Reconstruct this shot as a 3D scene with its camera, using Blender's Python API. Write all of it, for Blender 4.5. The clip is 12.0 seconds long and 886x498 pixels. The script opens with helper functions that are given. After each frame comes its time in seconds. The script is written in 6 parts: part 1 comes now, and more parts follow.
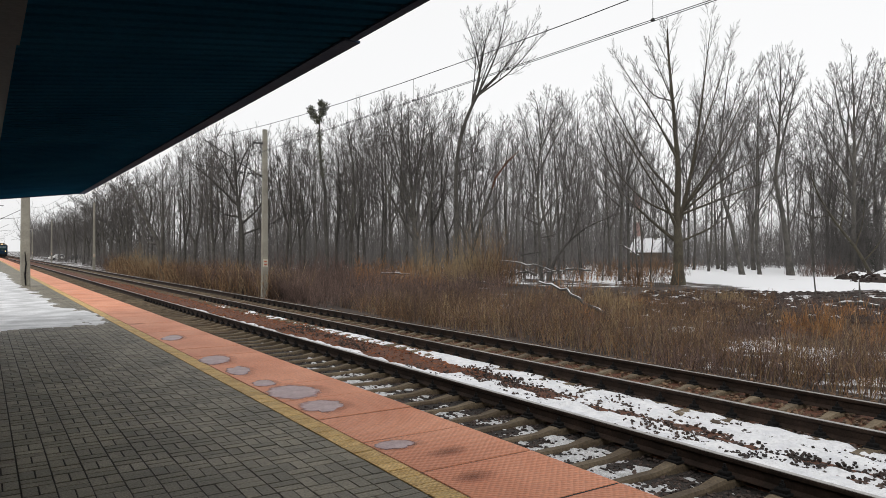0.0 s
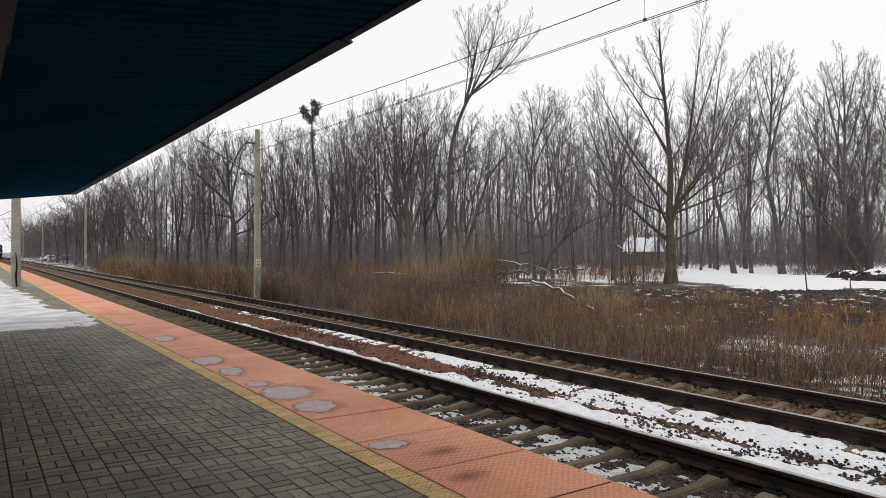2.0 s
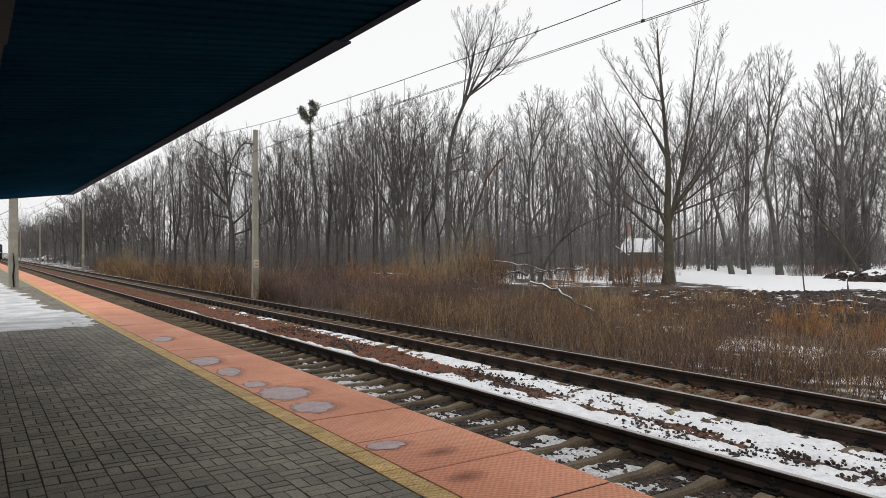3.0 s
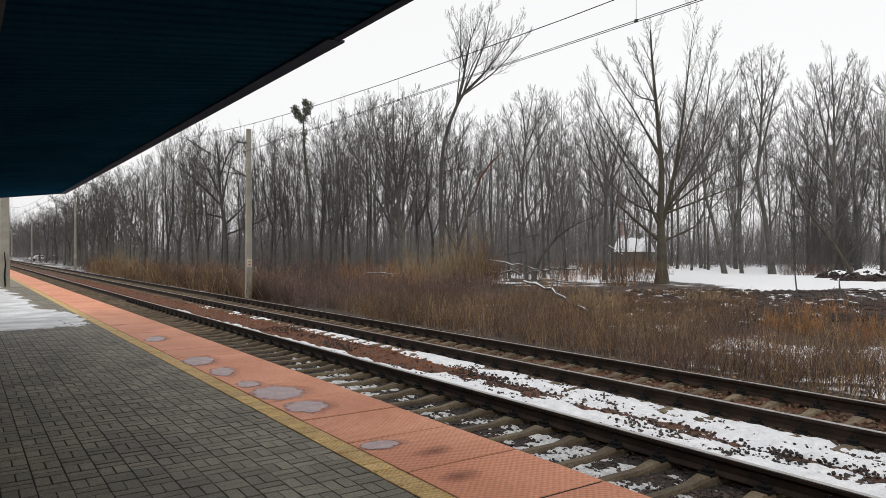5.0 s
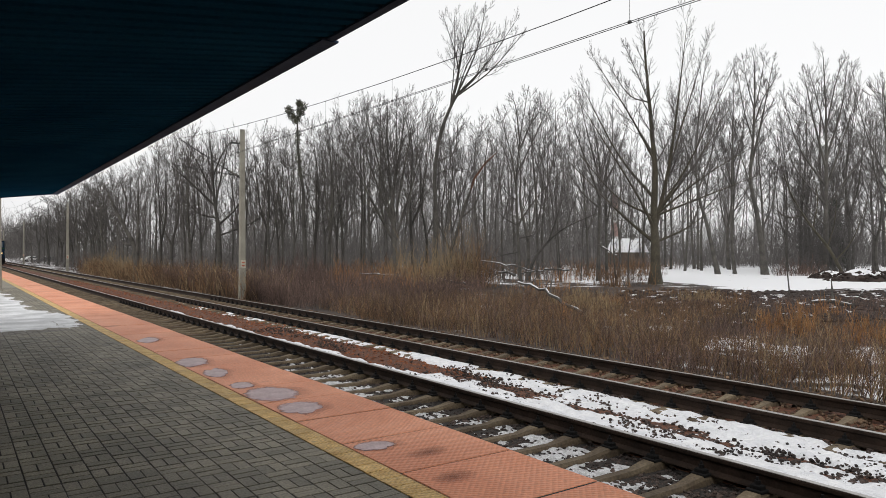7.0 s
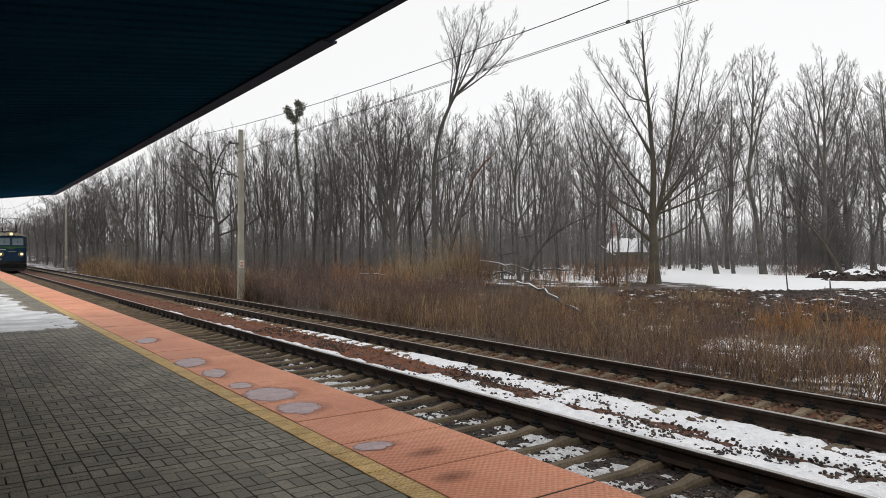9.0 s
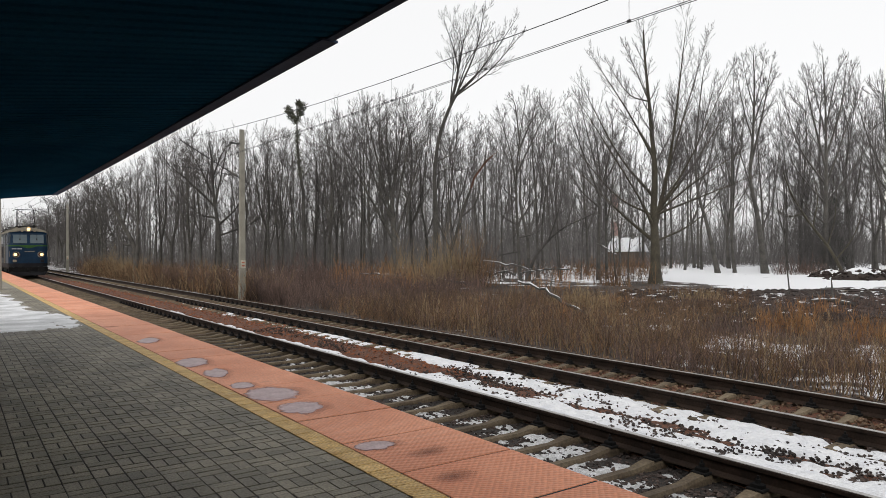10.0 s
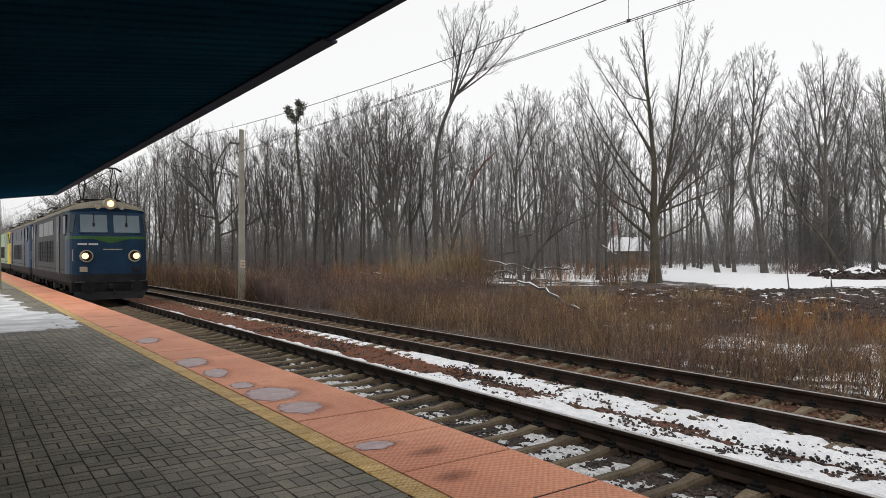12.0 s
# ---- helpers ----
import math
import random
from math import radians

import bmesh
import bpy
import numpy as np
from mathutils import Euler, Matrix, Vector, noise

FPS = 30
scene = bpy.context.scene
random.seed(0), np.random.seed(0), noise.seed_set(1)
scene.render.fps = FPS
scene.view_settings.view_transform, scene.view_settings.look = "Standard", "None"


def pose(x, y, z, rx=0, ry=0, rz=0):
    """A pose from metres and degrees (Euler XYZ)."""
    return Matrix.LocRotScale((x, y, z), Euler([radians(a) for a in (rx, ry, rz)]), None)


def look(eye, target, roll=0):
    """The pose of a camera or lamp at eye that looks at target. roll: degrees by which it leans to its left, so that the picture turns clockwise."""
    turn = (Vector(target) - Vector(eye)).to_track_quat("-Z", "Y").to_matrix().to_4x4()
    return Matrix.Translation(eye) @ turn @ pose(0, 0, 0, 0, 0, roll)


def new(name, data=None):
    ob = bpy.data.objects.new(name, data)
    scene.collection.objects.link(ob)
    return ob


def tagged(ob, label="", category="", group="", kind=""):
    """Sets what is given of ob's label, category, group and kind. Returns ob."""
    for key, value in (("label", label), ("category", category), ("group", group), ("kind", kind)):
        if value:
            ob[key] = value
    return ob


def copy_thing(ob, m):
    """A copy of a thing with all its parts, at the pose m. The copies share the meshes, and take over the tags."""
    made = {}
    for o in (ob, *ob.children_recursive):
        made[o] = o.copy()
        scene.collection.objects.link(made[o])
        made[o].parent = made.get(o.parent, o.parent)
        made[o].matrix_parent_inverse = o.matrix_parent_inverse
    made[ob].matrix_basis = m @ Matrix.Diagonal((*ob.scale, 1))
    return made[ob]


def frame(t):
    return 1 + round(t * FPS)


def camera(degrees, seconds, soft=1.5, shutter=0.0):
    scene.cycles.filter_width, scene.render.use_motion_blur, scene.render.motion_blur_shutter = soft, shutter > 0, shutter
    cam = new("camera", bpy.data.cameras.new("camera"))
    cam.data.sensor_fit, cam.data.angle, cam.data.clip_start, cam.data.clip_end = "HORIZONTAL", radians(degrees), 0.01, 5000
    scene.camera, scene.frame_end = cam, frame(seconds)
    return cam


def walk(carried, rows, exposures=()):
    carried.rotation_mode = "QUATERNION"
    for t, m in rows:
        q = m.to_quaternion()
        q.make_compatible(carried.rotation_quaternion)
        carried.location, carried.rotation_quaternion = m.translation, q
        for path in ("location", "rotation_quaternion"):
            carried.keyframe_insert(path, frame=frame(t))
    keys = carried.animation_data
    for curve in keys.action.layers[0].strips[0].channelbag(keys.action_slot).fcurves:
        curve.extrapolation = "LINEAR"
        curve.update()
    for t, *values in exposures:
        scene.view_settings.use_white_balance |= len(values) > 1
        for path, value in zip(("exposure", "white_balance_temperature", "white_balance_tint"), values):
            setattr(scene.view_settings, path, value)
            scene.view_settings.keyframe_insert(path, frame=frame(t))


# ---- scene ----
# The world: x across the railway, y along it towards the oncoming train, z up; the platform's top is z = 0.
EYE = (0.0, 0.0, 1.534)
RAIL = -0.423            # top of the rails
TRACKS = (5.24, 8.96)    # centre lines
EDGE = 3.56              # platform edge
cam = camera(64.89, 12.0, soft=0.8)


def stand(yaw, pitch, roll):
    return Matrix.Translation(EYE) @ pose(0, 0, 0, 0, 0, -yaw) @ pose(0, 0, 0, 90 + pitch, 0, 0) @ pose(0, 0, 0, 0, 0, roll)


walk(cam, [(t, stand(a, b, c)) for t, a, b, c in (
    (0.0, 33.518, 0.227, 0.129),
    (0.5, 33.362, 0.187, -0.023),
    (1.0, 33.895, 0.208, 0.121),
    (1.5, 33.926, 0.181, -0.003),
    (2.0, 34.074, 0.206, -0.047),
    (2.5, 34.254, 0.259, 0.015),
    (3.0, 34.234, 0.255, 0.005),
    (5.0, 34.745, 0.208, 0.003),
    (5.5, 35.091, 0.274, -0.002),
    (6.0, 35.091, 0.274, -0.002),
    (6.5, 35.093, 0.271, 0.009),
    (7.0, 35.232, 0.268, -0.019),
    (9.0, 35.331, 0.270, -0.094),
    (9.5, 35.517, 0.265, -0.155),
    (10.0, 35.237, 0.239, -0.162),
    (10.5, 35.254, 0.231, -0.123),
    (11.0, 35.538, 0.250, -0.148),
    (11.5, 35.513, 0.254, -0.147),
    (12.0, 35.262, 0.218, -0.224),
)])

# ---- light: overcast winter noon ----
world = bpy.data.worlds.new("overcast_sky")
scene.world = world
world.use_nodes = True
wn, wl = world.node_tree.nodes, world.node_tree.links
sky = wn.new("ShaderNodeTexSky")
sky.sky_type = 'NISHITA'
sky.sun_disc = False
sky.sun_elevation = radians(32)
sky.sun_rotation = radians(250)
sky.air_density, sky.dust_density, sky.ozone_density = 1.0, 4.0, 1.0
pale = wn.new("ShaderNodeHueSaturation")
pale.inputs["Saturation"].default_value = 0.12
cloud = wn.new("ShaderNodeMix")
cloud.data_type = 'RGBA'
cloud.inputs[0].default_value = 0.72
cloud.inputs[7].default_value = (11.75, 11.75, 11.8, 1)
wl.new(sky.outputs[0], pale.inputs["Color"])
wl.new(pale.outputs[0], cloud.inputs[6])
wl.new(cloud.outputs[2], wn["Background"].inputs[0])
wn["Background"].inputs[1].default_value = 0.1

sun = new("sun", bpy.data.lights.new("sun", 'SUN'))
sun.data.energy, sun.data.angle, sun.data.color = 0.6, radians(25), (1.0, 0.97, 0.93)
sun.matrix_basis = look((-30, -25, 40), (0, 0, 0))
scene.view_settings.exposure = 0.0


# ---- materials ----
def material(name, a, b, scale=3.0, rough=0.8, bump=0.3, c=None, fine=40.0, metal=0.0, island=0.0, spec=0.5, random_piece=0.0, detail_mix=0.35, placed=False, relief=0.01):
    """Two colours mixed by a coarse noise, a fine grain on top, a third colour in spots, and relief."""
    m = bpy.data.materials.new(name)
    m.use_nodes = True
    n, l = m.node_tree.nodes, m.node_tree.links
    bsdf = n["Principled BSDF"]
    bsdf.inputs["Roughness"].default_value = rough
    bsdf.inputs["Metallic"].default_value = metal
    bsdf.inputs["Specular IOR Level"].default_value = spec
    co = n.new("ShaderNodeTexCoord")
    big = n.new("ShaderNodeTexNoise")
    big.inputs["Scale"].default_value, big.inputs["Detail"].default_value = scale, 5
    small = n.new("ShaderNodeTexNoise")
    small.inputs["Scale"].default_value, small.inputs["Detail"].default_value = fine, 4
    for t in (big, small):
        l.new(n.new("ShaderNodeNewGeometry").outputs["Position"] if placed else co.outputs["Object"], t.inputs["Vector"])
    r = n.new("ShaderNodeValToRGB")
    r.color_ramp.elements[0].position, r.color_ramp.elements[1].position = 0.35, 0.65
    r.color_ramp.elements[0].color, r.color_ramp.elements[1].color = (*a, 1), (*b, 1)
    if c:
        e = r.color_ramp.elements.new(0.74)
        e.color = (*c, 1)
    l.new(big.outputs[0], r.inputs[0])
    g = n.new("ShaderNodeMapRange")
    g.inputs[1].default_value, g.inputs[2].default_value = 0.3, 0.7
    g.inputs[3].default_value, g.inputs[4].default_value = 1 - detail_mix, 1 + detail_mix
    l.new(small.outputs[0], g.inputs[0])
    value = g.outputs[0]
    if island or random_piece:
        src = n.new("ShaderNodeNewGeometry").outputs["Random Per Island"] if island else n.new("ShaderNodeObjectInfo").outputs["Random"]
        k = island or random_piece
        mr = n.new("ShaderNodeMapRange")
        mr.inputs[3].default_value, mr.inputs[4].default_value = 1 - k, 1 + k
        l.new(src, mr.inputs[0])
        mu = n.new("ShaderNodeMath")
        mu.operation = 'MULTIPLY'
        l.new(value, mu.inputs[0])
        l.new(mr.outputs[0], mu.inputs[1])
        value = mu.outputs[0]
    mix = n.new("ShaderNodeVectorMath")
    mix.operation = 'SCALE'
    l.new(r.outputs[0], mix.inputs[0])
    l.new(value, mix.inputs["Scale"])
    l.new(mix.outputs[0], bsdf.inputs["Base Color"])
    if bump:
        bp = n.new("ShaderNodeBump")
        bp.inputs["Strength"].default_value, bp.inputs["Distance"].default_value = bump, relief
        l.new(small.outputs[0], bp.inputs["Height"])
        l.new(bp.outputs[0], bsdf.inputs["Normal"])
    return m


def glow(name, colour, strength):
    m = bpy.data.materials.new(name)
    m.use_nodes = True
    b = m.node_tree.nodes["Principled BSDF"]
    b.inputs["Base Color"].default_value = (*colour, 1)
    b.inputs["Emission Color"].default_value = (*colour, 1)
    b.inputs["Emission Strength"].default_value = strength
    return m


PAVER = material("concrete_paver", (0.112, 0.098, 0.068), (0.20, 0.176, 0.125), 1.3, 0.6, 0.3, c=(0.12, 0.082, 0.052), fine=70, random_piece=0.24, placed=True, detail_mix=0.45)
PAVER_FAR = material("concrete_paver_far", (0.112, 0.098, 0.068), (0.20, 0.176, 0.125), 1.3, 0.6, 0.3, c=(0.12, 0.082, 0.052), fine=70, island=0.24, placed=True, detail_mix=0.45)
JOINT = material("dark_joint", (0.012, 0.010, 0.008), (0.024, 0.02, 0.015), 3, 0.95)
YELLOW = material("worn_yellow_paint", (0.48, 0.285, 0.075), (0.62, 0.41, 0.15), 7, 0.6, 0.4, c=(0.24, 0.17, 0.08), fine=55, random_piece=0.12, placed=True)
CONCRETE = material("grey_concrete", (0.21, 0.198, 0.165), (0.30, 0.285, 0.235), 1.2, 0.85, 0.3, c=(0.15, 0.14, 0.11), fine=18, detail_mix=0.14)
CONCRETE_DARK = material("weathered_concrete", (0.10, 0.095, 0.085), (0.17, 0.16, 0.14), 1.5, 0.9, 0.4)
SLEEPER = material("stained_concrete_sleeper", (0.085, 0.06, 0.036), (0.16, 0.122, 0.076), 2.5, 0.85, 0.4, c=(0.07, 0.047, 0.03), fine=35, random_piece=0.2, placed=True)
RUST = material("rusty_rail_side", (0.016, 0.010, 0.007), (0.032, 0.020, 0.014), 4, 0.8, 0.3, spec=0.2)
STEEL = material("polished_rail_head", (0.42, 0.40, 0.38), (0.52, 0.50, 0.48), 8, 0.32, 0.05, metal=1.0, detail_mix=0.1)
STONE = material("ballast_stone", (0.028, 0.022, 0.020), (0.075, 0.052, 0.042), 0.8, 0.9, 0.4, fine=60, island=0.55)
STONE_RUST = material("rusty_ballast_stone", (0.15, 0.048, 0.019), (0.24, 0.086, 0.036), 0.8, 0.9, 0.4, fine=60, island=0.5)
STONE_BROWN = material("brown_ballast_stone", (0.085, 0.052, 0.030), (0.16, 0.10, 0.06), 0.8, 0.9, 0.4, fine=60, island=0.55)
BALLAST_DARK = material("dark_ballast_bed", (0.012, 0.010, 0.009), (0.035, 0.027, 0.022), 25, 0.95, 0.9, fine=70, detail_mix=0.5)
BALLAST = material("ballast_bed", (0.05, 0.019, 0.009), (0.15, 0.055, 0.025), 25, 0.95, 0.9, fine=70, detail_mix=0.5)
SNOW = material("snow", (0.70, 0.71, 0.74), (0.84, 0.84, 0.85), 5, 0.7, 1.0, relief=0.05, fine=16, detail_mix=0.05)
SNOW_GRAINY = material("grainy_old_snow", (0.50, 0.50, 0.50), (0.76, 0.76, 0.77), 9, 0.7, 1.0, relief=0.05, fine=40, detail_mix=0.25)
SNOW_THIN = material("thin_icy_snow", (0.40, 0.405, 0.41), (0.78, 0.78, 0.795), 1.4, 0.45, 0.8, fine=18, detail_mix=0.12)
CANOPY_BLUE = material("dark_blue_corrugated_sheet", (0.008, 0.055, 0.108), (0.0135, 0.076, 0.142), 1.0, 0.7, 0.05, spec=0.0, detail_mix=0.12)
FASCIA = material("dark_blue_fascia", (0.045, 0.072, 0.125), (0.065, 0.095, 0.155), 2.0, 0.7, 0.05, spec=0.1, detail_mix=0.15)
BARK = material("grey_brown_bark", (0.054, 0.050, 0.045), (0.10, 0.093, 0.082), 1.2, 0.95, 0.6, c=(0.085, 0.086, 0.06), fine=14, random_piece=0.25)
TWIG = material("grey_brown_twigs", (0.068, 0.063, 0.060), (0.112, 0.104, 0.099), 0.5, 0.95, 0.0, fine=5, random_piece=0.25)
# Mist is put into the colour: the far wood is paled to grey.
TWIG_HAZED = material("mist_paled_wood", (0.10, 0.093, 0.089), (0.16, 0.149, 0.143), 0.2, 0.95, 0.0, fine=3, island=0.3)
BARK_MOSS = material("mossy_brown_bark", (0.048, 0.041, 0.029), (0.078, 0.068, 0.048), 1.5, 0.95, 0.7, fine=16)
DRY = material("dry_brown_stems", (0.080, 0.046, 0.026), (0.19, 0.112, 0.057), 0.3, 0.95, 0.0, c=(0.28, 0.135, 0.048), fine=2, island=0.8)
DRY_GREY = material("grey_brown_stems", (0.080, 0.053, 0.044), (0.148, 0.098, 0.079), 0.25, 0.95, 0.0, fine=2, island=0.75)
DRY_RUST = material("rust_orange_stems", (0.24, 0.115, 0.045), (0.34, 0.18, 0.075), 0.6, 0.95, 0.0, fine=3, island=0.4)
STRAW = material("pale_straw_stems", (0.22, 0.155, 0.085), (0.32, 0.235, 0.13), 0.5, 0.9, 0.0, fine=3, island=0.35)
ICE = material("grey_ice", (0.46, 0.32, 0.33), (0.60, 0.46, 0.48), 6, 0.35, 0.25, fine=45, detail_mix=0.2)
DAMP = material("damp_red_concrete", (0.20, 0.065, 0.035), (0.27, 0.095, 0.052), 3, 0.7, 0.1, fine=40, detail_mix=0.2)
NEEDLE = material("dark_spruce_needles", (0.012, 0.02, 0.012), (0.025, 0.035, 0.02), 1, 0.9, 0.0, fine=4, island=0.4)
LEAF = material("olive_mistletoe_leaves", (0.05, 0.055, 0.032), (0.085, 0.088, 0.055), 2, 0.8, 0.0, fine=6, island=0.4)
SOIL = material("dark_dug_soil", (0.018, 0.0125, 0.0105), (0.042, 0.028, 0.022), 1.5, 0.95, 0.9, fine=9)
BEAM = material("dark_grey_steel", (0.02, 0.021, 0.024), (0.035, 0.036, 0.04), 3, 0.6, 0.1)
WIRE = material("dark_wire", (0.03, 0.03, 0.03), (0.05, 0.05, 0.05), 2, 0.6, 0.0)
DARK = material("black_grime", (0.006, 0.006, 0.0065), (0.016, 0.015, 0.014), 3, 0.85, 0.2, spec=0.15)


def tactile(m, scale, deep):
    """Gives a paving material a relief of small pimples in diagonal rows."""
    n, l = m.node_tree.nodes, m.node_tree.links
    co = n.new("ShaderNodeTexCoord")
    vo = n.new("ShaderNodeTexVoronoi")
    vo.inputs["Scale"].default_value, vo.inputs["Randomness"].default_value = scale, 0.0
    mp = n.new("ShaderNodeMapping")
    mp.inputs["Rotation"].default_value[2] = radians(45)
    l.new(co.outputs["Object"], mp.inputs[0])
    l.new(mp.outputs[0], vo.inputs["Vector"])
    bp = n.new("ShaderNodeBump")
    bp.inputs["Strength"].default_value, bp.inputs["Distance"].default_value = 0.9, deep
    bp.invert = True
    l.new(vo.outputs["Distance"], bp.inputs["Height"])
    l.new(bp.outputs[0], n["Principled BSDF"].inputs["Normal"])
    return m


tactile(YELLOW, 32, 0.010)
RED = tactile(material("worn_red_concrete", (0.60, 0.212, 0.10), (0.73, 0.30, 0.162), 0.9, 0.55, 0.0, c=(0.44, 0.165, 0.09), fine=30, random_piece=0.05, detail_mix=0.15, placed=True), 26, 0.012)


def fading_rim(m, most, scale, inner):
    """Lets a lying film thin out unevenly towards its rim."""
    n, l = m.node_tree.nodes, m.node_tree.links
    co = n.new("ShaderNodeTexCoord")
    sub = n.new("ShaderNodeVectorMath")
    sub.operation = 'SUBTRACT'
    sub.inputs[1].default_value = (0.5, 0.5, 0.0)
    flat = n.new("ShaderNodeVectorMath")
    flat.operation = 'MULTIPLY'
    flat.inputs[1].default_value = (1, 1, 0)
    far = n.new("ShaderNodeVectorMath")
    far.operation = 'LENGTH'
    no = n.new("ShaderNodeTexNoise")
    no.inputs["Scale"].default_value, no.inputs["Detail"].default_value = scale, 6
    ma = n.new("ShaderNodeMath")
    ma.operation = 'MULTIPLY_ADD'
    ma.inputs[1].default_value = 0.3
    mr = n.new("ShaderNodeMapRange")
    mr.inputs[1].default_value, mr.inputs[2].default_value = 0.64, inner
    mr.inputs[3].default_value, mr.inputs[4].default_value = 0.0, most
    l.new(co.outputs["Generated"], sub.inputs[0])
    l.new(sub.outputs[0], flat.inputs[0])
    l.new(flat.outputs[0], far.inputs[0])
    l.new(n.new("ShaderNodeNewGeometry").outputs["Position"], no.inputs["Vector"])
    l.new(no.outputs[0], ma.inputs[0])
    l.new(far.outputs["Value"], ma.inputs[2])
    l.new(ma.outputs[0], mr.inputs[0])
    l.new(mr.outputs[0], n["Principled BSDF"].inputs["Alpha"])


fading_rim(ICE, 0.8, 9, 0.52)
fading_rim(DAMP, 0.6, 6, 0.12)


def ground_material():
    """Brown litter and soil with snow lying in a field and in scattered patches."""
    m = material("soil_and_litter", (0.024, 0.016, 0.012), (0.062, 0.042, 0.03), 0.5, 0.95, 0.8, c=(0.09, 0.06, 0.038), fine=12, detail_mix=0.4)
    n, l = m.node_tree.nodes, m.node_tree.links
    bsdf = n["Principled BSDF"]
    old = bsdf.inputs["Base Color"].links[0].from_socket
    at = n.new("ShaderNodeAttribute")
    at.attribute_name = "snow"
    no = n.new("ShaderNodeTexNoise")
    no.inputs["Scale"].default_value, no.inputs["Detail"].default_value = 0.55, 8
    no.inputs["Roughness"].default_value = 0.62
    co = n.new("ShaderNodeTexCoord")
    l.new(co.outputs["Object"], no.inputs["Vector"])
    add = n.new("ShaderNodeMath")
    l.new(at.outputs["Fac"], add.inputs[0])
    l.new(no.outputs[0], add.inputs[1])
    st = n.new("ShaderNodeMapRange")
    st.inputs[1].default_value, st.inputs[2].default_value = 0.97, 1.03
    l.new(add.outputs[0], st.inputs[0])
    mx = n.new("ShaderNodeMix")
    mx.data_type = 'RGBA'
    l.new(st.outputs[0], mx.inputs[0])
    l.new(old, mx.inputs[6])
    mx.inputs[7].default_value = (0.78, 0.785, 0.80, 1)
    l.new(mx.outputs[2], bsdf.inputs["Base Color"])
    return m


GROUND = ground_material()


# ---- mesh tools ----
class Shape:
    """Collects vertices and faces for one mesh."""

    def __init__(self):
        self.v, self.f = [], []

    def add(self, verts, faces):
        k = len(self.v)
        self.v.extend([tuple(p) for p in verts])
        self.f.extend([tuple(i + k for i in f) for f in faces])
        return self

    def box(self, x0, x1, y0, y1, z0, z1, cut=0.0):
        """A box; cut chamfers the upper edges."""
        c = cut
        if c:
            v = [(x0, y0, z0), (x1, y0, z0), (x1, y1, z0), (x0, y1, z0), (x0, y0, z1 - c), (x1, y0, z1 - c), (x1, y1, z1 - c), (x0, y1, z1 - c),
                 (x0 + c, y0 + c, z1), (x1 - c, y0 + c, z1), (x1 - c, y1 - c, z1), (x0 + c, y1 - c, z1)]
            f = [(3, 2, 1, 0), (8, 9, 10, 11)]
            for k in (0, 4):
                f += [(k, k + 1, k + 5, k + 4), (k + 1, k + 2, k + 6, k + 5), (k + 2, k + 3, k + 7, k + 6), (k + 3, k, k + 4, k + 7)]
            return self.add(v, f)
        v = [(x, y, z) for z in (z0, z1) for x, y in ((x0, y0), (x1, y0), (x1, y1), (x0, y1))]
        return self.add(v, [(3, 2, 1, 0), (4, 5, 6, 7), (0, 1, 5, 4), (1, 2, 6, 5), (2, 3, 7, 6), (3, 0, 4, 7)])

    def tube(self, pts, radii, sides=6, point=False, caps=True):
        """A tube through points; with point=True it ends in a tip."""
        pts = [Vector(p) for p in pts]
        k, n = len(self.v), len(pts)
        up = Vector((0.31, 0.17, 0.93))
        for i, p in enumerate(pts):
            if point and i == n - 1:
                self.v.append(tuple(p))
                continue
            d = (pts[min(i + 1, n - 1)] - pts[max(i - 1, 0)])
            a = d.cross(up)
            if a.length < 1e-6:
                a = d.cross(Vector((1, 0, 0)))
            a.normalize()
            b = d.cross(a).normalized()
            for s in range(sides):
                w = 2 * math.pi * s / sides
                self.v.append(tuple(p + (a * math.cos(w) + b * math.sin(w)) * radii[i]))
        last = n - 1 if not point else n - 2
        for i in range(last):
            for s in range(sides):
                q, t = k + i * sides, (s + 1) % sides
                self.f.append((q + s, q + t, q + sides + t, q + sides + s))
        if point:
            q = k + last * sides
            for s in range(sides):
                self.f.append((q + s, q + (s + 1) % sides, q + sides))
        elif caps:
            self.f.append(tuple(k + s for s in reversed(range(sides))))
            self.f.append(tuple(k + (n - 1) * sides + s for s in range(sides)))
        return self

    def mesh(self, name, mat, smooth=False):
        me = bpy.data.meshes.new(name)
        me.from_pydata(self.v, [], self.f)
        me.materials.append(mat)
        if smooth:
            me.shade_smooth()
        me.update()
        return me


def part(name, shape, mat, parent=None, label="", smooth=False, at=None):
    """Links a shape as one mesh object, under a thing or a part where one is given."""
    ob = new(name, shape.mesh(name, mat, smooth))
    if parent:
        ob.parent = parent
    if at is not None:
        ob.matrix_basis = at
    return tagged(ob, label)


def hill(x, y, s, seed=0.0):
    return noise.noise(Vector((x * s + seed, y * s - seed, seed * 0.37)))


def soft(a, b, x):
    t = min(max((x - a) / (b - a), 0.0), 1.0)
    return t * t * (3 - 2 * t)


def ground_z(x, y):
    """Height of the land beyond the tracks: a shallow ditch, then flat woodland."""
    z = -0.72 - 0.22 * soft(11.2, 12.6, x) + 0.16 * soft(20, 34, x)
    return z + 0.10 * hill(x, y, 0.22, 3.0) * soft(11.5, 14, x) + 0.12 * hill(x, y, 0.06, 7.0) * soft(14, 25, x)


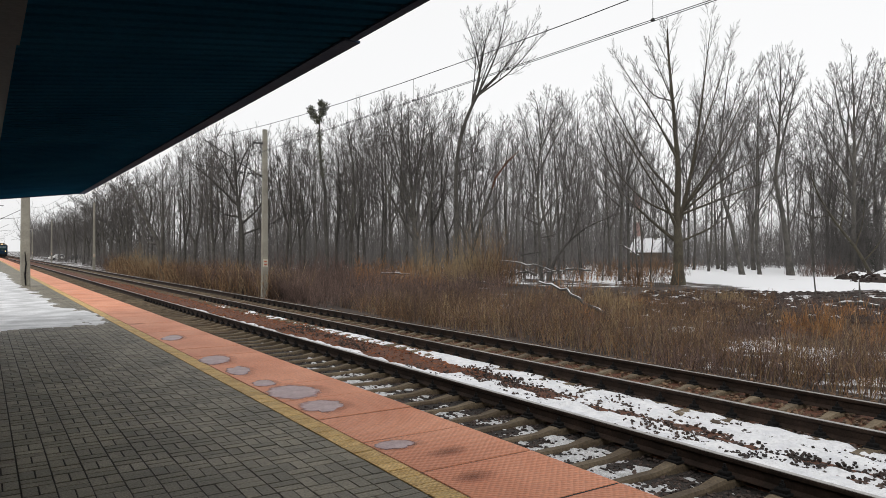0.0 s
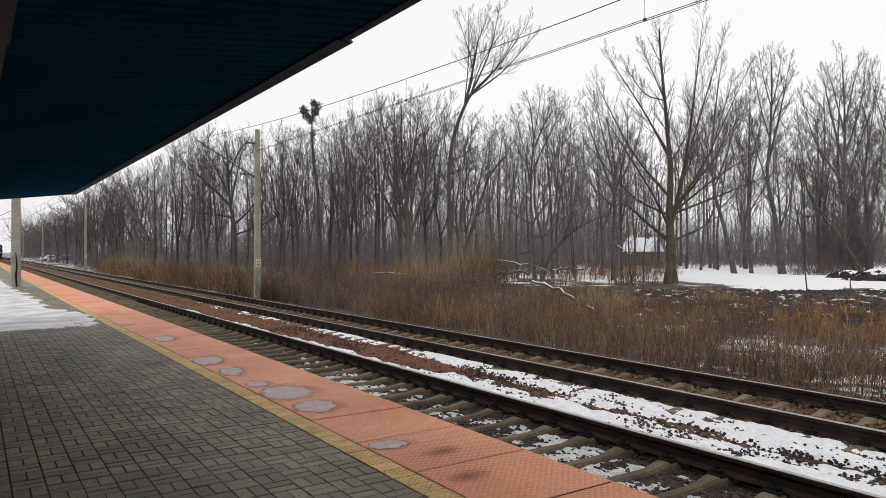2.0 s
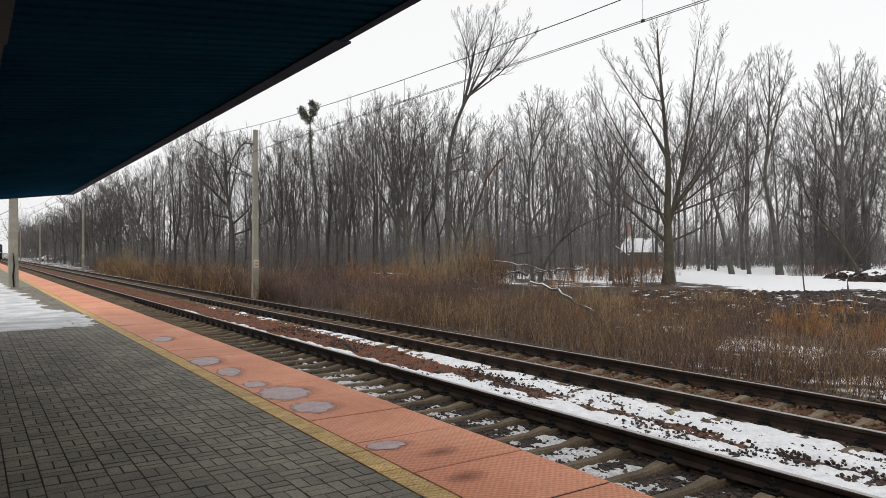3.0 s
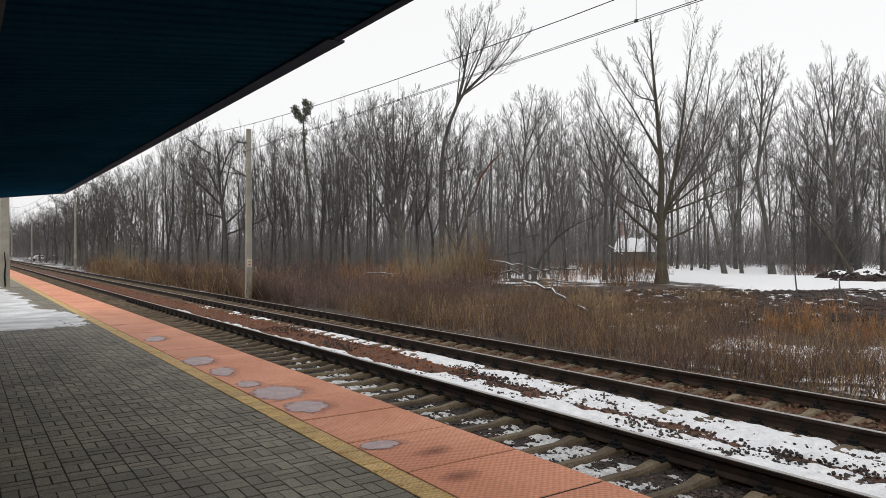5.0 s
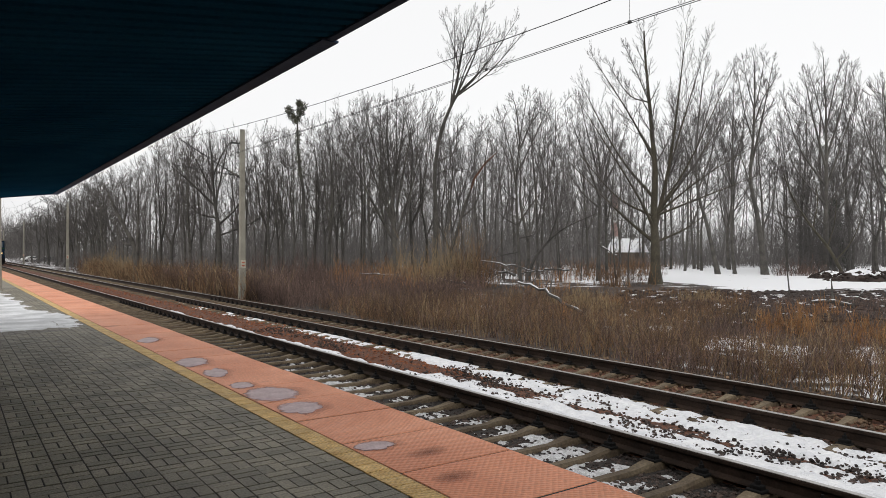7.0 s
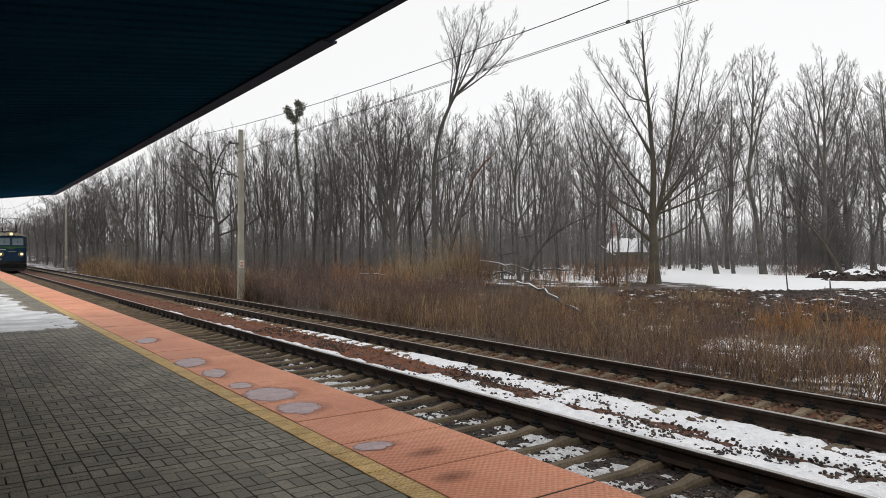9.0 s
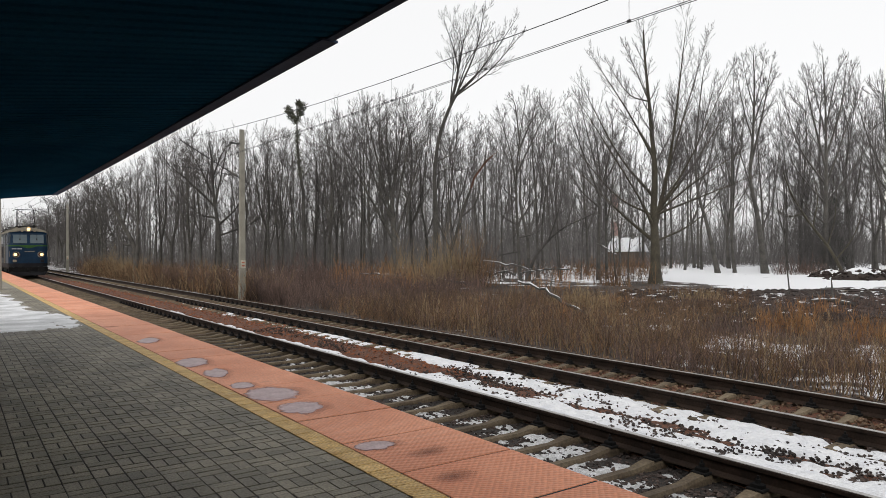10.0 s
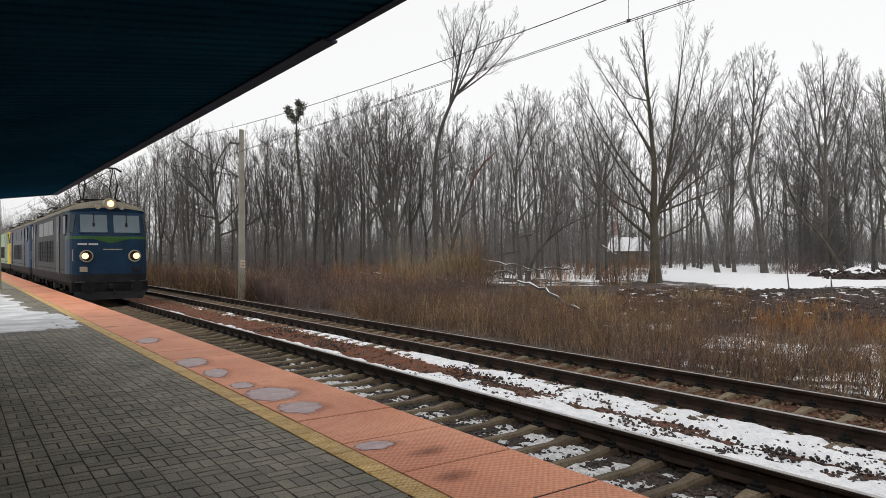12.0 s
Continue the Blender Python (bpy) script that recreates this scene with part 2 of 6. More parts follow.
# ---- ground ----
def snow_cover(x, y):
    """How far snow lies: the open field, thin elsewhere."""
    d = x * math.sin(radians(35)) + y * math.cos(radians(35))
    a = math.degrees(math.atan2(x, y))
    near = 33 + 20 * soft(62, 52, a) + 8 * hill(x, y, 0.15, 1.0) + 6 * hill(x, y, 0.45, 2.0)
    field = soft(near, near + 9, d) * soft(27, 33, a)
    thin = 0.33 + 0.13 * soft(30, 60, d)
    verge = soft(18, 15.5, x) * soft(11, 6, y) * soft(12.2, 13, x) + soft(1.6, 0.6, math.hypot(x - 18.6, (y - 8.6) * 0.8))
    return thin + (0.72 - thin) * max(field, 0.5 * min(verge, 1.0))


def build_ground():
    xs = [-400, -150, -40, -8, 3.0, 11.0, 11.4, 11.8] + [12.2 + 0.6 * i for i in range(60)] + [50, 54, 58, 63, 70, 80, 95, 120, 160, 240, 400, 900, 2500]
    ys = [-2500, -600, -120, -40, -20, -12] + [-8 + 0.8 * i for i in range(90)] + [66, 70, 75, 80, 86, 92, 100, 110, 120, 140, 160, 200, 260, 400, 800, 2500]
    s = Shape()
    for y in ys:
        for x in xs:
            s.v.append((x, y, ground_z(x, y) if x > 11.1 else -1.0))
    w = len(xs)
    s.f = [(j * w + i, j * w + i + 1, j * w + w + i + 1, j * w + w + i) for j in range(len(ys) - 1) for i in range(w - 1)]
    ob = part("ground", s, GROUND, smooth=True)
    layer = ob.data.attributes.new("snow", 'FLOAT', 'POINT')
    layer.data.foreach_set("value", [snow_cover(x, y) for x, y, z in s.v])
    tagged(ob, "brown leaf-littered ground with patches of lying snow", "ground", kind="structure")


build_ground()


# ---- railway ----
def build_ballast():
    s = Shape()
    section = [(3.3, -0.95), (3.3, -0.64), (4.0, -0.69), (6.1, -0.69), (6.35, -0.64), (7.1, -0.615), (7.9, -0.64), (8.15, -0.66), (10.1, -0.66), (10.8, -0.66), (12.0, -1.02)]
    ys = [-20 + 2 * i for i in range(30)] + [45, 60, 100, 200, 400, 700]
    for y in ys:
        s.v += [(x, y, z) for x, z in section]
    w = len(section)
    s.f = [(j * w + i, j * w + i + 1, j * w + w + i + 1, j * w + w + i) for j in range(len(ys) - 1) for i in range(w - 1)]
    tagged(part("ballast_bed", s, BALLAST), "dark crushed-stone ballast bed under two tracks", "ballast", kind="structure")


build_ballast()
tagged(part("ballast_crib", Shape().box(3.5, 6.06, -12, 19, -0.80, -0.682), BALLAST_DARK), "dark ballast under the near track", "ballast", kind="structure")

HEAD = [(-0.036, 0), (-0.03, 0.0), (0.03, 0.0), (0.036, -0.012), (0.034, -0.04), (0.010, -0.055), (0.009, -0.135), (0.065, -0.16), (0.07, -0.172),
        (-0.07, -0.172), (-0.065, -0.16), (-0.009, -0.135), (-0.010, -0.055), (-0.034, -0.04), (-0.036, -0.012)]


def rail_body(x, y0, y1, joints):
    s = Shape()
    ring = HEAD[2:] + [HEAD[1]]
    n = len(ring)
    s.v = [(x + a, y, RAIL - 0.002 + b) for y in (y0, y1) for a, b in ring]
    s.f = [(i, (i + 1) % n, n + (i + 1) % n, n + i) for i in range(n)]
    s.f += [tuple(range(n))[::-1], tuple(range(n, 2 * n))]
    return s


def sleeper_shape():
    """A pre-stressed concrete sleeper: high rail seats, waisted middle."""
    s = Shape()
    st = [(-1.25, 0.13, -0.01), (-1.05, 0.135, 0.0), (-0.55, 0.125, 0.0), (-0.3, 0.105, -0.04), (0.3, 0.105, -0.04), (0.55, 0.125, 0.0), (1.05, 0.135, 0.0), (1.25, 0.13, -0.02)]
    for x, w, z in st:
        s.v += [(x, 0.035 - w, -0.2), (x, w - 0.035, -0.2), (x, w - 0.045, z - 0.03), (x, w - 0.062, z), (x, -w + 0.062, z), (x, -w + 0.045, z - 0.03)]
    for i in range(len(st) - 1):
        for j in range(6):
            s.f.append((i * 6 + j, i * 6 + (j + 1) % 6, i * 6 + 6 + (j + 1) % 6, i * 6 + 6 + j))
    s.f += [(5, 4, 3, 2, 1, 0), tuple(range(len(s.v) - 6, len(s.v)))]
    return s


def fastening_shape():
    """Clamp plate, bolt and nut on both sides of a rail foot."""
    s = Shape()
    s.box(-0.17, 0.17, -0.08, 0.08, -0.005, 0.018, 0.006)
    for x in (-0.105, 0.105):
        s.box(x - 0.035, x + 0.035, -0.055, 0.055, 0.012, 0.06, 0.012)
        s.tube([(x, 0, 0.05), (x, 0, 0.095)], [0.026, 0.026], 6)
        s.tube([(x, 0, 0.095), (x, 0, 0.125)], [0.013, 0.012], 6)
    return s


def build_track(k, xc, first):
    root = tagged(new("railway_track"), "electrified railway track of steel rails on concrete sleepers", "railway track", "tracks beside the platform", "structure")
    for x in (xc - 0.7525, xc + 0.7525):
        rail = part("rail", rail_body(x, -15, 420, ()), RUST, root, "rust-dark steel rail with shiny head")
        part("rail_head", Shape().box(x - 0.031, x + 0.031, -15, 420, RAIL - 0.004, RAIL + 0.0015), STEEL, rail, "bright worn running surface")
    me, fa = sleeper_shape().mesh("sleeper", SLEEPER), fastening_shape().mesh("fastening", DARK)
    rnd = random.Random(k)
    n_sl = 0
    y = first
    while y < 130:
        o = new("sleeper", me)
        o.parent = root
        o.matrix_basis = pose(xc + rnd.uniform(-0.02, 0.02), y, RAIL - 0.172 + rnd.uniform(-0.006, 0.004), 0, 0, rnd.uniform(-0.7, 0.7))
        if y < 32:
            for x in (xc - 0.7525, xc + 0.7525):
                c = new("fastening", fa)
                c.parent = root
                c.matrix_basis = pose(x, y, RAIL - 0.172)
        y += 0.57
        n_sl += 1


build_track(1, TRACKS[0], -4.56 + 0.05)
build_track(2, TRACKS[1], -4.56 + 0.33)


def stone_mesh(rnd, r):
    """One angular stone as vertices and faces."""
    v = []
    for z, k, ring in ((-0.7, 0.55, 4), (0.1, 1.0, 5)):
        for i in range(ring):
            w = 2 * math.pi * (i + rnd.uniform(-0.3, 0.3)) / ring
            q = r * k * rnd.uniform(0.7, 1.2)
            v.append((math.cos(w) * q, math.sin(w) * q, r * z * rnd.uniform(0.7, 1.3)))
    v.append((rnd.uniform(-.3, .3) * r, rnd.uniform(-.3, .3) * r, r * rnd.uniform(0.55, 0.9)))
    f = [(0, 1, 5, 4), (1, 2, 6, 5), (2, 3, 7, 6), (3, 0, 8), (0, 4, 8), (3, 8, 7), (4, 5, 9), (5, 6, 9), (6, 7, 9), (7, 8, 9), (8, 4, 9)]
    return v, f


def scatter_stones(name, mat, count, x0, x1, y0, y1, z, seed, rmin, rmax, keep, label):
    rnd = random.Random(seed)
    forms = [stone_mesh(rnd, 1.0) for i in range(14)]
    s = Shape()
    for i in range(count):
        x, y = rnd.uniform(x0, x1), y0 + (y1 - y0) * rnd.random() ** 1.7
        if not keep(x, y):
            continue
        v, f = rnd.choice(forms)
        m = Matrix.Translation((x, y, z + rnd.uniform(-0.015, 0.012))) @ Euler((rnd.uniform(-.5, .5), rnd.uniform(-.5, .5), rnd.uniform(0, 6.3))).to_matrix().to_4x4()
        r = rnd.uniform(rmin, rmax)
        s.add([m @ (Vector(p) * r) for p in v], f)
    tagged(part(name, s, mat), label, "ballast stones", kind="stuff")


scatter_stones("ballast_stones", STONE, 9500, 3.9, 6.05, 1.5, 16, -0.682, 5, 0.014, 0.034, lambda x, y: True, "dark wet crushed ballast stones between the sleepers")
scatter_stones("ballast_stones", STONE_RUST, 6500, 6.12, 8.15, 2.0, 60, -0.625, 6, 0.022, 0.045, lambda x, y: y > 9 + 3 * hill(x, y, 0.8, 3.0), "rust-brown ballast stones between the two tracks")
scatter_stones("ballast_stones", STONE, 3200, 6.3, 8.15, 2.0, 12, -0.612, 16, 0.016, 0.034, lambda x, y: y < 9.5 + 3 * hill(x, y, 0.8, 3.0), "dark brown ballast stones between the two tracks")
scatter_stones("ballast_stones", STONE_BROWN, 4800, 8.1, 11.0, 2.0, 34, -0.638, 7, 0.022, 0.045, lambda x, y: True, "rust-stained ballast stones under the far track")


def sheet(name, mat, x0, x1, y0, y1, step, height, label, category="snow", stretch=1.0):
    """A lying sheet; it shows where its height rises over what it lies on, and cells that lie buried are left out."""
    s = Shape()
    nx = int((x1 - x0) / step) + 1
    ys, y, st = [], y0, step
    while y < y1:
        ys.append(y)
        y += st
        st *= stretch
    index = {}

    def vert(i, j):
        if (i, j) not in index:
            x = x0 + i * step
            index[i, j] = len(s.v)
            s.v.append((x, ys[j], height(x, ys[j])[0]))
        return index[i, j]
    for j in range(len(ys) - 1):
        for i in range(nx - 1):
            if any(height(x0 + (i + a) * step, ys[j + b])[1] for a in (0, 1) for b in (0, 1)):
                s.f.append((vert(i, j), vert(i + 1, j), vert(i + 1, j + 1), vert(i, j + 1)))
    return tagged(part(name, s, mat, smooth=True), label, category, kind="stuff")


def snow_between(x, y):
    """Snow bank between the tracks, thinning with distance and broken up by stones."""
    b = soft(6.10, 6.25, x) * soft(8.14, 7.98, x)
    m = 0.5 + 0.55 * hill(x, y, 0.9, 4.0) + 0.8 * hill(x * 1.5, y * 0.7, 3.2, 9.0) + 0.6 * hill(x * 1.2, y, 9.0, 2.0) + 0.4 * hill(x, y, 19.0, 6.0)
    bare = math.exp(-((x - 7.22 - 0.22 * hill(0, y, 0.6, 5)) / (0.16 + 0.35 * soft(5, 14, y))) ** 2)
    m -= (0.75 + 1.8 * soft(7.5, 14, y)) * bare
    m += 0.35 * math.exp(-((x - 6.5) / 0.2) ** 2) - 1.1 * soft(15, 40, y) - 0.9 * soft(7.0, 14, y) * soft(6.9, 7.3, x) * soft(7.75, 7.5, x)
    h = b * (0.06 * min(max(m, -1.5), 0.75) + 0.012 * hill(x, y * 0.8, 7.0, 12.0))
    return -0.615 + h - 0.02 * (1 - b), m > -0.9 and b > 0


def snow_cribs(x, y):
    """Grainy heaps in the sleeper bays, away from the platform."""
    lie = soft(4.25, 4.75, x + 0.35 * hill(0, y, 0.8, 11.0)) * soft(5.95, 5.75, x)
    m = -1.62 + 1.35 * lie + 0.65 * hill(x, y, 1.3, 14.0) + 0.6 * hill(x, y, 4.5, 19.0) + 0.45 * hill(x, y, 15.0, 3.0) - 0.8 * soft(11, 20, y)
    h = 0.05 * min(max(m, -2), 0.8) + 0.008 * hill(x, y, 22.0, 8.0)
    return -0.668 + h, m > -0.6


def patchy(x, y):
    return hill(x, y * 0.5, 1.6, 21.0) + 0.6 * hill(x, y, 5.0, 22.0) - 0.35 * soft(0.25, 0.6, abs(x - 7.25)) > 0.08


scatter_stones("ballast_stones", STONE, 6500, 6.4, 8.05, 2.0, 20, -0.585, 8, 0.010, 0.028, patchy, "dark ballast stones lying loose on the snow")
scatter_stones("ballast_stones", STONE, 1100, 6.10, 6.28, 2.0, 20, -0.60, 9, 0.02, 0.04, lambda x, y: True, "dark ballast stones along the rail foot")
scatter_stones("ballast_stones", STONE, 2200, 4.0, 6.0, 2.0, 12, -0.655, 10, 0.014, 0.034, patchy, "small dark stones on the snow between the sleepers")
sheet("snow_bank", SNOW, 6.1, 8.15, 1.5, 70, 0.035, snow_between, "old white snow lying between the tracks over ballast", stretch=1.012)
sheet("snow_patches", SNOW_GRAINY, 3.8, 5.95, 2.0, 18, 0.035, snow_cribs, "thin snow patches lying between the sleepers", stretch=1.01)


# ---- platform ----
def build_platform():
    root = tagged(new("platform"), "station platform of grey pavers, yellow line and red edge slabs", "platform", kind="structure")
    part("platform_body", Shape().box(-30, EDGE - 0.12, -20, 330, -1.1, -0.07), CONCRETE_DARK, root, "weathered concrete platform wall")
    part("paving_bed", Shape().box(-6, 2.55, -8, 330, -0.075, -0.0055), JOINT, root)
    part("slab_bed", Shape().box(2.551, EDGE - 0.02, -8, 130, -0.075, -0.0055), JOINT, root)
    part("far_paving", Shape().box(-6, 2.352, 35.4, 330, -0.03, 0.0), PAVER_FAR, root, "grey concrete paving")
    rnd = random.Random(2)
    # red edge slabs
    slab = Shape().box(-0.5, 0.5, -0.442, 0.442, -0.12, 0.0, 0.006).mesh("edge_slab", RED)
    y = -3.97
    while y < 130:
        o = new("edge_slab", slab)
        o.parent = root
        o.matrix_basis = pose(2.5575 + 0.502, y + 0.45, rnd.uniform(-0.003, 0.003), rnd.uniform(-.15, .15), rnd.uniform(-.15, .15), 0)
        y += 0.9
    part("far_edge_slabs", Shape().box(2.56, EDGE, y, 330, -0.12, 0.0), RED, root, "red concrete edge slabs")
    # yellow line
    tile = Shape().box(-0.093, 0.093, -0.0845, 0.0845, -0.06, 0.0, 0.004).mesh("yellow_paver", YELLOW)
    y = -2.0
    while y < 34:
        o = new("yellow_paver", tile)
        o.parent = root
        o.matrix_basis = pose(2.455, y, 0.002 + rnd.uniform(-0.002, 0.002), rnd.uniform(-.4, .4), rnd.uniform(-.4, .4), 0)
        y += 0.1765
    part("far_yellow_line", Shape().box(2.358, 2.552, y - 0.08, 330, -0.06, 0.001), YELLOW, root, "yellow safety line")
    # pavers in basket weave
    u, g, h = 0.1945, 0.0027, 0.0056
    lengthwise = Shape().box(-u / 4 + g, u / 4 - g, -u / 2 + h, u / 2 - h, -0.06, 0.0, 0.0026).mesh("paver", PAVER)
    crosswise = Shape().box(-u / 2 + g, u / 2 - g, -u / 4 + h, u / 4 - h, -0.06, 0.0, 0.0026).mesh("paver", PAVER)
    rest = Shape()
    for i in range(31):
        x = 2.3555 - u * (i + 0.5)
        for j in range(200):
            y = -3.5 + u * (j + 0.5)
            near = x > 0.35 and 2.55 < y < 5.3
            along = (i + j) % 2 == 0
            for k in (-1, 1):
                z = rnd.uniform(-0.003, 0.001)
                px, py = (x + k * u / 4, y) if along else (x, y + k * u / 4)
                if near:
                    o = new("paver", lengthwise if along else crosswise)
                    o.parent = root
                    o.matrix_basis = pose(px, py, z, rnd.uniform(-.5, .5), rnd.uniform(-.5, .5), rnd.uniform(-.6, .6))
                else:
                    a, b = (u / 4 - g, u / 2 - h) if along else (u / 2 - g, u / 4 - h)
                    v0, c = len(rest.v), 0.0028
                    rest.v += [(px - a, py - b, -0.02), (px + a, py - b, -0.02), (px + a, py + b, -0.02), (px - a, py + b, -0.02),
                               (px - a + c, py - b + c, z), (px + a - c, py - b + c, z), (px + a - c, py + b - c, z), (px - a + c, py + b - c, z)]
                    rest.f += [tuple(v0 + q for q in f) for f in ((4, 5, 6, 7), (0, 1, 5, 4), (1, 2, 6, 5), (2, 3, 7, 6), (3, 0, 4, 7))]
    tagged(part("paving", rest, PAVER_FAR, root, "grey concrete pavers in basket weave"), kind="stuff")


def snow_platform(x, y):
    edge = 1.95 + 0.45 * soft(15, 17.0, y) - 0.75 * soft(18.5, 23, y) - 0.35 * soft(24, 40, y)
    m = soft(15.5 + 0.35 * hill(x, 0, 2.0, 3), 16.3, y) * soft(edge + 0.3, edge - 0.25, x + 0.3 * hill(x, y, 0.9, 8)) * 2.0 - 1.0
    m += 0.5 * hill(x, y, 1.5, 6.0) + 0.55 * hill(x, y * 0.45, 4.0, 7.0) + 0.45 * hill(x, y * 0.4, 9.0, 5.0) - 0.55 * soft(0.2, 1.7, x) * soft(24, 18, y)
    return 0.0 + 0.010 * min(max(m, -1), 1.3), m > -0.6


def soil_clods():
    """Frozen lumps of dug soil, and crumbs of snow between them, before the field."""
    rnd = random.Random(31)
    lumps, crumbs = Shape(), Shape()
    forms = [stone_mesh(rnd, 1.0) for i in range(10)]
    for i in range(1500):
        u, depth = rnd.uniform(0.26, 0.68), rnd.uniform(24, 41)
        x, y = depth * (math.sin(radians(35.09)) + u * math.cos(radians(35.09))), depth * (math.cos(radians(35.09)) - u * math.sin(radians(35.09)))
        v, f = rnd.choice(forms)
        white = rnd.random() < 0.2
        r = rnd.uniform(0.05, 0.22) * (0.8 if white else 1.0)
        m = Matrix.Translation((x, y, ground_z(x, y) + 0.02)) @ Euler((0, 0, rnd.uniform(0, 6.3))).to_matrix().to_4x4()
        (crumbs if white else lumps).add([m @ Vector((p[0] * r * 1.6, p[1] * r * 1.6, p[2] * r * (0.5 if white else 0.8))) for p in v], f)
    tagged(part("soil_clods", lumps, SOIL), "dark frozen clods of dug soil before the snowy field", "soil", kind="stuff")
    tagged(part("snow_crumbs", crumbs, SNOW), "small remains of snow between soil clods", "snow", kind="stuff")


soil_clods()


# ---- canopy and added shading wall ----
def build_canopy():
    root = tagged(new("platform_canopy"), "dark blue corrugated canopy roof over the station platform", "canopy", kind="structure")
    slope = 0.125
    end = 18.25

    def z(x):
        return 2.893 - slope * (2.0 - x)
    s = Shape()
    # The roof runs on unseen behind the eye to darken the near pavers.
    y, k = -22.0, 0
    pts = []
    while y < end - 0.02:
        pts += [(y, 0.0), (y + 0.085, 0.0), (y + 0.1, 0.03), (y + 0.125, 0.03)]
        y += 0.14
    for yy, dz in pts:
        s.v += [(-2.6, yy, z(-2.6) + dz), (1.93, yy, z(1.93) + dz)]
    s.f = [(2 * i, 2 * i + 1, 2 * i + 3, 2 * i + 2) for i in range(len(pts) - 1)]
    part("soffit_sheet", s, CANOPY_BLUE, root, "dark blue corrugated soffit sheet")
    part("roof_deck", Shape().add([(-2.6, -22, z(-2.6) + 0.2), (1.95, -22, z(1.95) + 0.2), (1.95, end, z(1.95) + 0.2), (-2.6, end, z(-2.6) + 0.2),
                                   (-2.6, -22, z(-2.6) + 0.26), (1.95, -22, z(1.95) + 0.26), (1.95, end, z(1.95) + 0.26), (-2.6, end, z(-2.6) + 0.26)],
                                  [(3, 2, 1, 0), (4, 5, 6, 7), (0, 1, 5, 4), (1, 2, 6, 5), (2, 3, 7, 6), (3, 0, 4, 7)]), FASCIA, root)
    part("front_fascia", Shape().box(1.93, 1.985, -22, 4.85, 2.872, 3.10), FASCIA, root, "dark blue sheet-metal front edge")
    part("front_fascia", Shape().box(1.93, 2.0, 4.85, end, 2.88, 3.10), FASCIA, root)
    part("edge_trim", Shape().box(1.90, 2.012, 4.0, end + 0.01, 2.865, 2.88), FASCIA, root)
    part("end_fascia", Shape().add([(-2.6, end, z(-2.6) - 0.015), (2.0, end, z(2.0) - 0.015), (2.0, end, z(2.0) + 0.22), (-2.6, end, z(-2.6) + 0.22),
                                    (-2.6, end + 0.04, z(-2.6) - 0.015), (2.0, end + 0.04, z(2.0) - 0.015), (2.0, end + 0.04, z(2.0) + 0.22), (-2.6, end + 0.04, z(-2.6) + 0.22)],
                                   [(0, 1, 2, 3), (7, 6, 5, 4), (0, 4, 5, 1), (3, 2, 6, 7), (1, 5, 6, 2), (0, 3, 7, 4)]), FASCIA, root)
    beam = tagged(new("canopy_beam"), "grey steel beam with a junction box under the canopy", "beam", kind="structure")
    part("beam_profile", Shape().box(0.03, 0.14, 4.0, end - 0.1, 2.55, 2.655), BEAM, beam)
    part("junction_box", Shape().box(0.0, 0.15, 2.2, 3.95, 2.53, 2.655, 0.01), BEAM, beam)
    # Wall out of view, added to keep light off the platform's left.
    tagged(part("unseen_shade_wall", Shape().box(-2.9, -2.6, -22, 14, -0.02, 2.6), CONCRETE_DARK), "plain dark wall added out of view to shade the platform", "wall", kind="structure")


build_canopy()


# ---- overhead line ----
PLATE_RED = material("plate_red", (0.40, 0.09, 0.05), (0.46, 0.13, 0.07), 5, 0.6, 0.0)
PLATE = material("plate_paint", (0.42, 0.38, 0.30), (0.50, 0.46, 0.37), 5, 0.6, 0.1)


